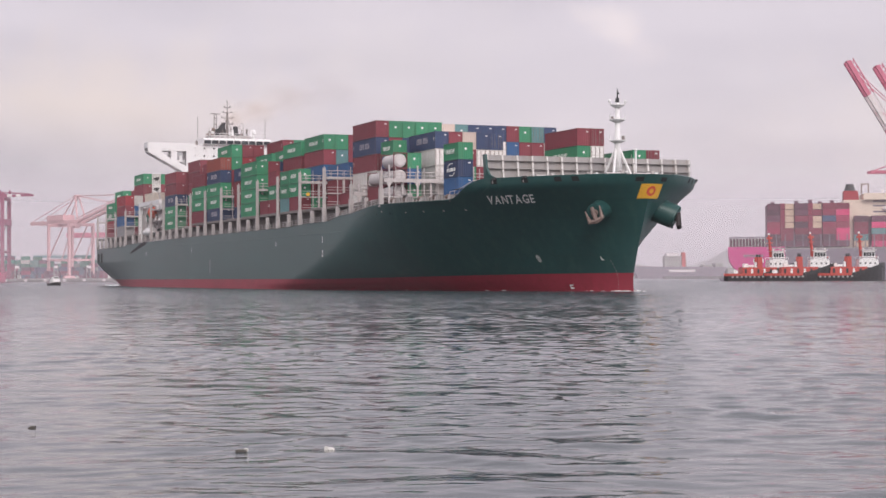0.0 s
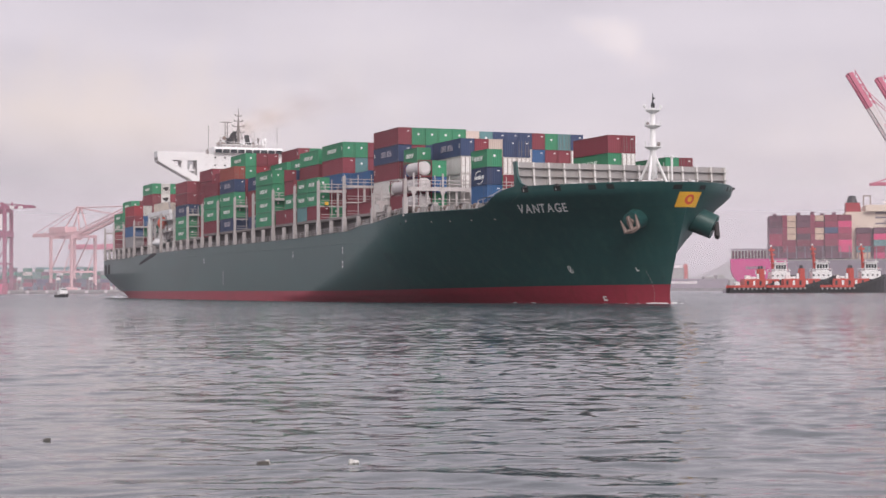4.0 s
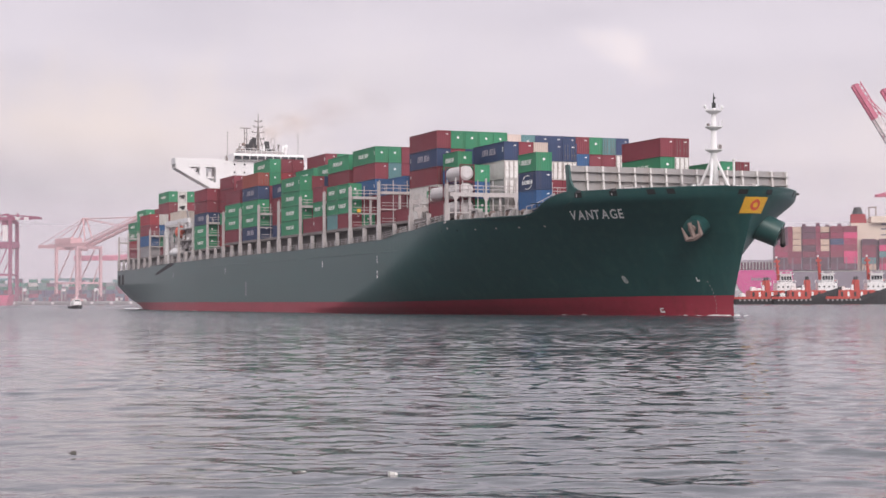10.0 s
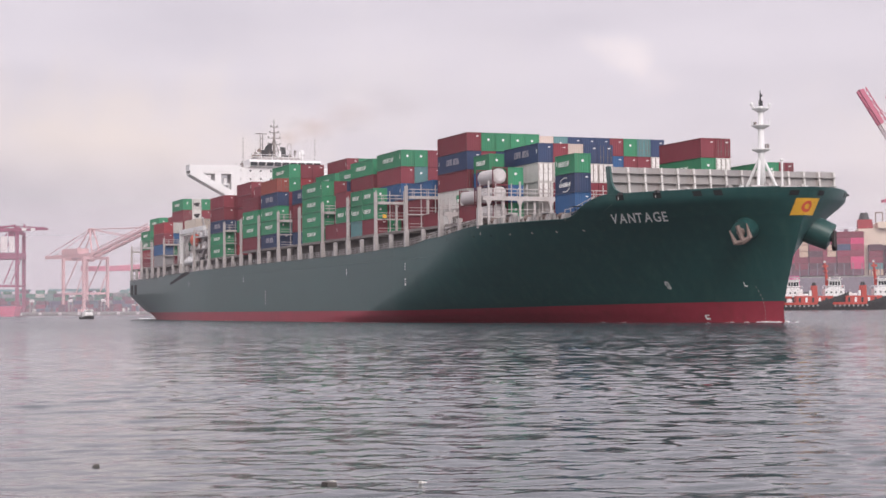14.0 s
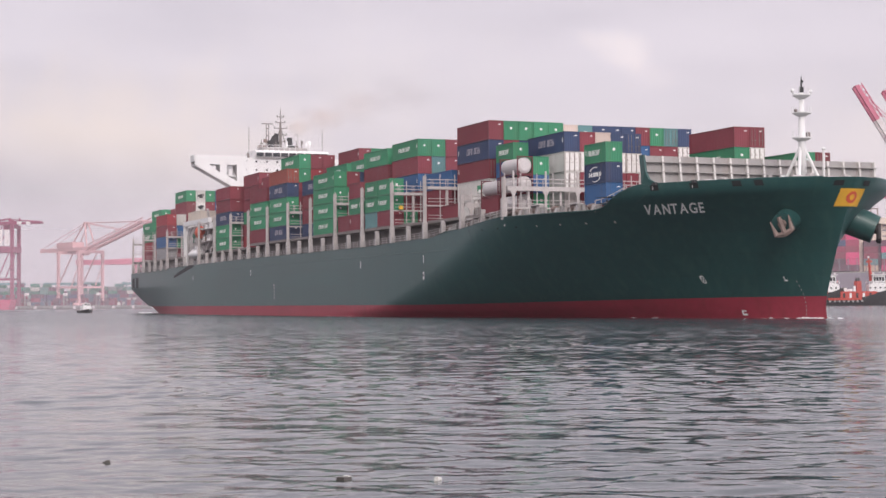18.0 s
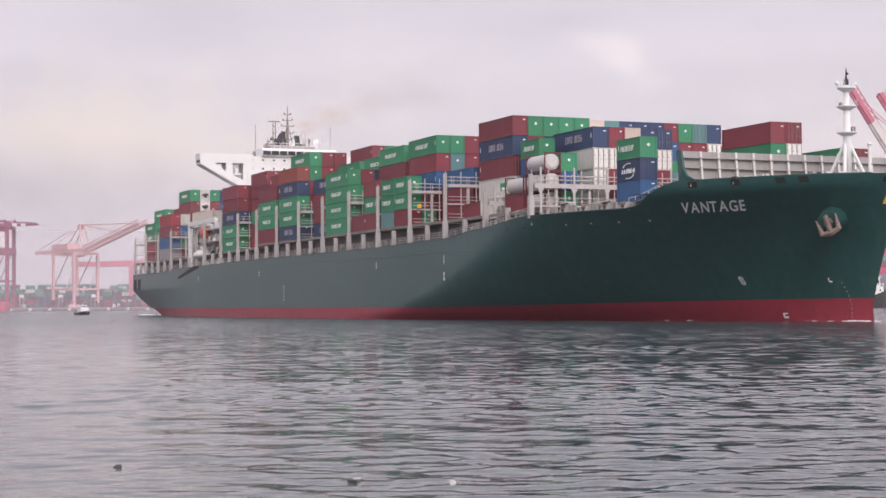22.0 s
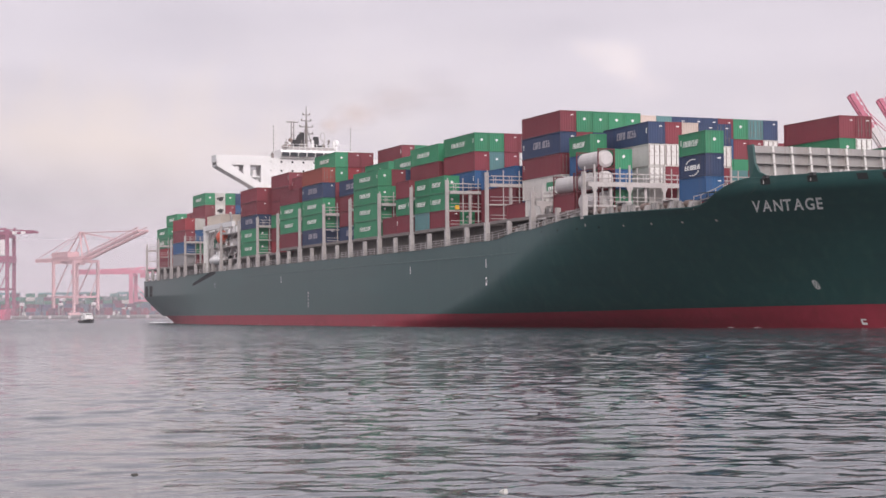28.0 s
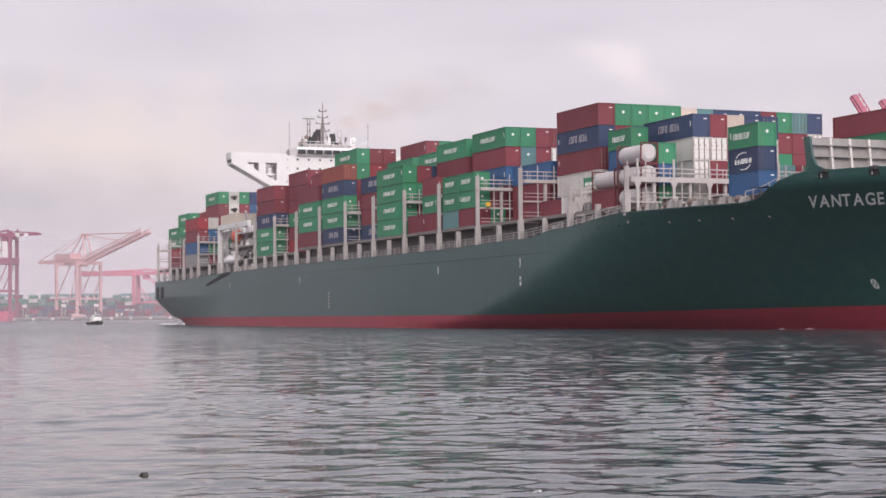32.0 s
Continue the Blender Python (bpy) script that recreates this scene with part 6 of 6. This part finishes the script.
def tug(m, label):
    ob = still(thing("tugboat", label, "tugboat", "moored tugs"), m @ Matrix.Scale(1.14, 4))
    n = 16
    rows_p, rows_s = [], []
    for i in range(n + 1):
        x = -13.0 + 26.0 * i / n
        u = abs(x + 1) / 14.0
        b = 4.8 * max(1 - u ** 4, 0.02) ** 0.6
        sheer = 2.0 + 3.9 * clamp((x + 1) / 13) ** 1.3
        rows_p.append([(x, b * 0.9, -0.4), (x, b, sheer), (x, b, sheer + 0.9)])
        rows_s.append([(x, -b * 0.9, -0.4), (x, -b, sheer), (x, -b, sheer + 0.9)])
    part("hull", Mesh().sheet([[p[0], p[1]] for p in rows_p]).sheet([[p[0], p[1]] for p in rows_s]).sheet([[a[1], b[1]] for a, b in zip(rows_p, rows_s)]), BLACK, ob, "black hull")
    part("bulwark", Mesh().sheet([[p[1], p[2]] for p in rows_p[8:]]).sheet([[p[1], p[2]] for p in rows_s[8:]]), BLACK, ob)
    part("bulwark", Mesh().sheet([[p[1], p[2]] for p in rows_p[:9]]).sheet([[p[1], p[2]] for p in rows_s[:9]]), TUG_RED, ob, "orange-red bulwark")
    for i in range(1, n):
        for side in (rows_p, rows_s):
            x, y, z = side[i][1]
            part("tyre_fender", Mesh().tube((x, y * 1.0, z - 0.4), (x, y * 1.06, z - 0.4), 0.42, n=8), (TYRE if i < 9 else BLACK), ob)
    part("deckhouse", Mesh().box(-7.5, 6.0, -3.4, 3.4, 2.2, 5.2, 0.15), TUG_RED, ob, "orange-red deckhouse")
    part("upper_house", Mesh().box(3.0, 10.2, -3.1, 3.1, 5.0, 7.9, 0.15), WHITE, ob, "white upper house")
    house = part("wheelhouse", Mesh().box(4.4, 9.2, -2.3, 2.3, 7.9, 11.2, 0.3), WHITE, ob, "white wheelhouse")
    part("wheelhouse_roof", Mesh().box(4.1, 9.5, -2.5, 2.5, 11.2, 11.45), WHITE, ob)
    for i in range(4):
        for y in (-2.12, 2.12):
            part("window", Mesh().box(4.85 + i * 1.02, 5.65 + i * 1.02, y - 0.12, y + 0.12, 9.0, 10.5), GLASS_DARK, house)
    for i in range(4):
        for y in (-3.0, 3.0):
            part("porthole", Mesh().box(3.2 + i * 1.8, 3.8 + i * 1.8, y - 0.1, y + 0.1, 6.2, 6.8), GLASS_DARK, ob)
    for y in (-2.0, 2.0):
        part("funnel", Mesh().box(-1.4, 0.4, y - 0.7, y + 0.7, 5.2, 9.0, 0.1), TUG_RED, ob)
        part("funnel_top", Mesh().tube((-0.5, y, 9.0), (-0.5, y, 10.2), 0.35), BLACK, ob)
    mast = part("mast", Mesh().tube((4.4, 0, 9.0), (3.6, 0, 17.6), 0.7, 0.3), TUG_RED, ob, "orange-red mast")
    part("mast_yard", Mesh().box(3.2, 4.6, -1.6, 1.6, 14.2, 14.6).box(2.8, 4.8, -0.7, 0.7, 15.8, 16.6), TUG_RED, mast)
    part("towing_winch", Mesh().tube((-9.5, -1.2, 3.4), (-9.5, 1.2, 3.4), 0.9).box(-10.4, -8.6, -1.6, 1.6, 2.2, 3.0), WHITE, ob)
    for y in (-2.4, 2.4):
        part("life_raft", Mesh().tube((-4.5, y, 5.6), (-3.0, y, 5.6), 0.45), WHITE, ob)
    rail = Mesh()
    for y in (-3.1, 3.1):
        for h in (0.5, 1.0):
            rail.tube((3.1, y, 7.9 + h), (10.1, y, 7.9 + h), 0.06, n=4)
        for k in range(6):
            rail.tube((3.1 + k * 1.4, y, 7.9), (3.1 + k * 1.4, y, 8.9), 0.06, n=4)
    part("railing", rail, WHITE, ob)
    part("window_band", Mesh().box(4.35, 9.25, -2.34, 2.34, 8.4, 8.6), BLACK, house)
    part("roof_gear", Mesh().box(5.0, 5.6, -0.4, 0.4, 11.4, 12.2).tube((8.2, 0.9, 11.4), (8.2, 0.9, 13.3), 0.07, n=4).tube((7.0, -1.4, 11.4), (7.0, -1.4, 12.7), 0.07, n=4).ball((8.8, -0.8, 11.8), 0.4, 0.4, 0.4, n=8, m=5), STEEL, house)
    for k in range(5):
        for y in (-3.44, 3.44):
            part("deckhouse_door", Mesh().box(-6.6 + k * 2.4, -5.8 + k * 2.4, y - 0.06, y + 0.06, 2.7, 4.6), (WHITE if k % 2 else BLACK), ob)
    part("deck_box", Mesh().box(-6.4, -4.6, -1.2, 1.2, 5.2, 6.6, 0.1), WHITE, ob)
    part("ventilator", Mesh().box(-2.6, -1.8, -3.0, -1.6, 5.2, 7.2, 0.1), WHITE, ob)
    part("fire_monitor", Mesh().tube((9.0, 0, 7.9), (10.2, 0, 9.1), 0.18, n=6), TUG_RED, ob)
    part("mast_lamp", Mesh().box(3.3, 3.9, -0.3, 0.3, 17.4, 18.1), WHITE, mast)
    return ob


tug(pose(139.2, 724, 0, 0, 0, 4), "orange and black tug with white wheelhouse beside the moored ship")
tug(pose(153.4, 708, 0, 0, 0, -3), "orange and black tug with white wheelhouse lying alongside another")
tug(pose(173.4, 706, 0, 0, 0, -2), "orange and black tug with tall white wheelhouse at the ship's side")
pon = still(thing("pontoon", "low grey mooring pontoon by the stern of a moored ship", "pontoon"), pose(131.5, 740, 0))
part("pontoon_deck", Mesh().box(-6, 6, -3, 3, -0.3, 1.1), HULL_GREY, pon)

# hazy ship and harbour far away beyond the bow
far = still(thing("distant_ship", "hazy dark cargo ship with pale superstructure far away", "ship"), pose(211, 1800, 0))
part("hull", Mesh().prism([(0, 13), (100, 12), (96, 0), (5, 0)], "y", 0, 25), HULL_GREY, far)
part("superstructure", Mesh().box(34, 52, 4, 20, 12.5, 24), QUAY, far)
part("bridge_deck", Mesh().box(36, 50, 3, 21, 24, 27), CRANE_WHITE, far)
part("funnel", Mesh().box(53, 57, 8, 14, 12.5, 28), TUG_RED, far)
part("letter_plate", Mesh().box(38, 66, -0.15, 0.0, 7.0, 9.5), CRANE_WHITE, far, "pale unreadable letters")
shore = Mesh().box(-120, 1200, 1900, 1960, -2, 3.5)
for k in range(40):
    x = 120 + k * 14
    shore.box(x, x + rng.uniform(7, 13), 1905, 1930, 3.5, rng.uniform(7, 22))
tagged(new("far_shore", shore.data("far_shore", QUAY)), "low grey harbour buildings on the far shore", "shore", kind="structure")
hl = Mesh()
rows_h = []
for i in range(60):
    x = 200 + i * 30
    z = 95 * ease((x - 380) / 420) * (0.9 + 0.1 * math.sin(x * 0.012)) + 8 * math.sin(x * 0.03)
    rows_h.append([(x, 3400, -5), (x, 3500, z * 0.6), (x, 3640, max(z, 1))])
hl.sheet(rows_h)
tagged(new("backdrop_hills", hl.data("backdrop_hills", HILL)), "hazy wooded hills behind the harbour", "hills", kind="structure")


# haze put in as thin pale see-through sheets, denser low down
def mist(y, x0, x1, top, dense):
    m = bpy.data.materials.new("mist")
    m.use_nodes = True
    n, l = m.node_tree.nodes, m.node_tree.links
    n.clear()
    out = n.new("ShaderNodeOutputMaterial")
    mix = n.new("ShaderNodeMixShader")
    tr = n.new("ShaderNodeBsdfTransparent")
    ad = n.new("ShaderNodeMixShader")
    df = n.new("ShaderNodeBsdfDiffuse")
    tl = n.new("ShaderNodeBsdfTranslucent")
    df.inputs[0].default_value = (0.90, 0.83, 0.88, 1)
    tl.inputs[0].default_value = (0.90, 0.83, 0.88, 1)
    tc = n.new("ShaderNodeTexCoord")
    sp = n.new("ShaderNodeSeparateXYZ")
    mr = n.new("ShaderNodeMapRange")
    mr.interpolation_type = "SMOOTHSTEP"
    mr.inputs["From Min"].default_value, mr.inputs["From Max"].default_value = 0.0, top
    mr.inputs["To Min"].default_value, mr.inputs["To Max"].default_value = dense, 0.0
    l.new(tc.outputs["Object"], sp.inputs[0])
    l.new(sp.outputs[2], mr.inputs["Value"])
    l.new(df.outputs[0], ad.inputs[1])
    l.new(tl.outputs[0], ad.inputs[2])
    ad.inputs[0].default_value = 0.5
    l.new(mr.outputs[0], mix.inputs[0])
    l.new(tr.outputs[0], mix.inputs[1])
    l.new(ad.outputs[0], mix.inputs[2])
    l.new(mix.outputs[0], out.inputs[0])
    g = Mesh()
    g.face([(x0, y, 0.02), (x1, y, 0.02), (x1, y, top), (x0, y, top)])
    return tagged(new("mist", g.data("mist", m)), "thin pale see-through sheet standing in for haze", "mist", kind="structure")


# the nearest three sheets lift the darks of the ship, as haze would
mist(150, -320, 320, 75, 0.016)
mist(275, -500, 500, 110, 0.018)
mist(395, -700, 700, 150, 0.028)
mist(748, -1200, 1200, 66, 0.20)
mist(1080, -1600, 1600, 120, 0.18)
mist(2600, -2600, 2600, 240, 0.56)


# thin exhaust smoke that trails from the funnel: bowed sheets of soot, ragged and thin at the rim
def smoke_paint(dense, colour, seed):
    m = bpy.data.materials.new("exhaust_smoke")
    m.use_nodes = True
    n, l = m.node_tree.nodes, m.node_tree.links
    n.clear()
    out, mix, clear, df = n.new("ShaderNodeOutputMaterial"), n.new("ShaderNodeMixShader"), n.new("ShaderNodeBsdfTransparent"), n.new("ShaderNodeBsdfDiffuse")
    df.inputs[0].default_value = (*colour, 1)
    tc, size, away, mr = n.new("ShaderNodeTexCoord"), n.new("ShaderNodeVectorMath"), n.new("ShaderNodeMath"), n.new("ShaderNodeMapRange")
    rag, shift = n.new("ShaderNodeTexNoise"), n.new("ShaderNodeMapping")
    rag.inputs["Scale"].default_value, rag.inputs["Detail"].default_value = 1.7, 3.0
    shift.inputs["Location"].default_value = (seed, seed * 0.7, 0)
    size.operation = "LENGTH"
    away.operation = "MULTIPLY_ADD"
    away.inputs[1].default_value = 0.55
    mr.interpolation_type = "SMOOTHSTEP"
    mr.inputs["From Min"].default_value, mr.inputs["From Max"].default_value = 0.1, 1.15
    mr.inputs["To Min"].default_value, mr.inputs["To Max"].default_value = dense, 0.0
    l.new(tc.outputs["Object"], shift.inputs[0])
    l.new(shift.outputs[0], rag.inputs["Vector"])
    l.new(tc.outputs["Object"], size.inputs[0])
    l.new(rag.outputs[0], away.inputs[0])
    l.new(size.outputs["Value"], away.inputs[2])
    l.new(away.outputs[0], mr.inputs["Value"])
    l.new(mr.outputs[0], mix.inputs[0])
    l.new(clear.outputs[0], mix.inputs[1])
    l.new(df.outputs[0], mix.inputs[2])
    l.new(mix.outputs[0], out.inputs[0])
    return m


PUFFS = [(3.0, 46.0, 4.5, 3.4, 0.34, (0.62, 0.42, 0.30)), (9.0, 48.5, 9.0, 5.2, 0.32, (0.60, 0.44, 0.35)), (18.0, 51.5, 12.0, 6.8, 0.24, (0.52, 0.41, 0.37)), (29.0, 54.0, 14.0, 8.0, 0.16, (0.44, 0.38, 0.38))]
for k, (d, z, w, h, dense, colour) in enumerate(PUFFS):
    g = Mesh()
    g.sheet([[(u, -0.12 * math.cos(1.5 * u) * math.cos(1.5 * v), v) for v in spaced(-1, 1, 8)] for u in spaced(-1, 1, 12)])
    puff = tagged(new("smoke_puff", g.data("smoke_puff", smoke_paint(dense, colour, 3.1 * k), smooth=True)), "thin brown exhaust smoke drifting from the funnel", "smoke", "exhaust smoke")
    puff.scale = (w, w, h)
    DRIFT.append((puff, [(t, pose(x, y, 0, 0, 0, a) @ Matrix.Translation((-97 + 0.38 * (d + 0.16 * t), 0.8 + 0.925 * (d + 0.16 * t), z + 0.03 * t)) @ pose(0, 0, 0, 0, 0, 67.6)) for t, x, y, a in SHIP_WAY]))

# small escort boat astern, seen bow on
def lower(z):
    return 1.2 + (z - 1.2) * 0.72


boat = thing("escort_boat", "small dark-hulled workboat with white cabin following astern", "boat")
rows_p, rows_s = [], []
for i in range(9):
    y = -5.5 + 11.0 * i / 8
    b = 2.3 * max(1 - max((-y + 1.0) / 6.6, 0) ** 2.2, 0.03) ** 0.7
    z = 0.75 + 0.6 * clamp((-y) / 5.5)
    rows_p.append([(b * 0.85, y, -0.3), (b, y, z)])
    rows_s.append([(-b * 0.85, y, -0.3), (-b, y, z)])
part("hull", Mesh().sheet(rows_p).sheet(rows_s).sheet([[a[1], b[1]] for a, b in zip(rows_p, rows_s)]), BLACK, boat, "black hull")
part("fender_rail", Mesh().sheet([[p[1], (p[1][0] * 1.04, p[1][1], p[1][2] + 0.25)] for p in rows_p]).sheet([[p[1], (p[1][0] * 1.04, p[1][1], p[1][2] + 0.25)] for p in rows_s]), TYRE, boat)
part("cabin", Mesh().box(-1.6, 1.6, -2.0, 3.2, 0.7, lower(3.2), 0.1), WHITE, boat, "white cabin")
part("wheelhouse", Mesh().box(-1.3, 1.3, -1.4, 1.8, lower(3.2), lower(4.6), 0.12), WHITE, boat)
for x in (-0.75, 0.0, 0.75):
    part("window", Mesh().box(x - 0.3, x + 0.3, -1.42, -1.26, lower(3.6), lower(4.3)), GLASS_DARK, boat)
part("mast", Mesh().tube((0, 0.6, lower(4.6)), (0, 0.6, lower(6.0)), 0.07), WHITE, boat)
for child in boat.children:
    child.data.transform(Matrix.Scale(0.80, 4))
DRIFT.append((boat, [(t, pose(r * (560 - 2.2 * t), 560 - 2.2 * t, 0, 0, 0, 26)) for t, r in ((0, -0.2263), (6, -0.2215), (13, -0.2162), (20, -0.2130), (28, -0.2100), (32, -0.2067))]))


# flotsam on the near water
def flotsam(name, label, pieces, rows):
    ob = thing(name, label, "debris")
    for nm, mesh, mat in pieces:
        part(nm, mesh, mat, ob)
    DRIFT.append((ob, rows))


WOOD = material("wet_dark_wood", (0.05, 0.042, 0.035), rough=0.5, vary=0.3, scale=8, fine=40)
SCUM = material("pale_plastic", (0.55, 0.53, 0.50), rough=0.5)
flotsam("driftwood", "small dark piece of driftwood on the water", [("chunk", Mesh().box(-0.045, 0.045, -0.05, 0.05, -0.02, 0.045, 0.012), WOOD), ("splinter", Mesh().tube((-0.07, 0, 0.01), (0.02, 0.02, 0.03), 0.012), WOOD)],
        [(t, pose(x, y, 0, 0, 0, t)) for t, x, y in ((0, -5.8, 24.2), (9, -5.3, 23.9), (19, -4.55, 22.9), (28, -4.1, 22.5), (32, -4.08, 22.9))])
flotsam("floating_block", "dark floating block of polystyrene and wood", [("block", Mesh().box(-0.085, 0.075, -0.07, 0.07, -0.03, 0.045, 0.012), WOOD), ("knob", Mesh().box(0.02, 0.08, -0.05, 0.05, 0.0, 0.055, 0.01), SCUM)],
        [(t, pose(x, y, 0, 0, 0, 3 * t)) for t, x, y in ((0, -2.4, 20.75), (9, -1.85, 20.8), (19, -1.2, 20.6), (23, -1.02, 20.5), (28, -0.8, 19.0), (32, -0.6, 18.0))])
flotsam("floating_scrap", "pale crumpled scrap floating on the water", [("scrap", Mesh().ball((0, 0, 0.012), 0.06, 0.05, 0.03, n=7, m=4), SCUM), ("flap", Mesh().box(-0.08, -0.02, -0.03, 0.03, 0.0, 0.05, 0.01), SCUM)],
        [(t, pose(x, y, 0, 0, 0, 4 * t)) for t, x, y in ((0, -1.33, 21.0), (9, -0.69, 20.8), (19, -0.05, 20.5), (23, 0.2, 20.3), (28, 0.72, 20.1), (32, 1.08, 20.1))])

# the water itself creeps along under the eye
DRIFT.append((water, [(t, pose(0.09 * t, -0.22 * t, 0)) for t in (0, 16, 32)]))


# ---- what moves
def ship_rows(local):
    return [(t, pose(x, y, 0, 0, 0, a) @ local) for t, x, y, a in SHIP_WAY]


def motions():
    for ob, local in MOVERS:
        walk(ob, ship_rows(local))
    for ob, rows in DRIFT:
        walk(ob, rows)


motions()
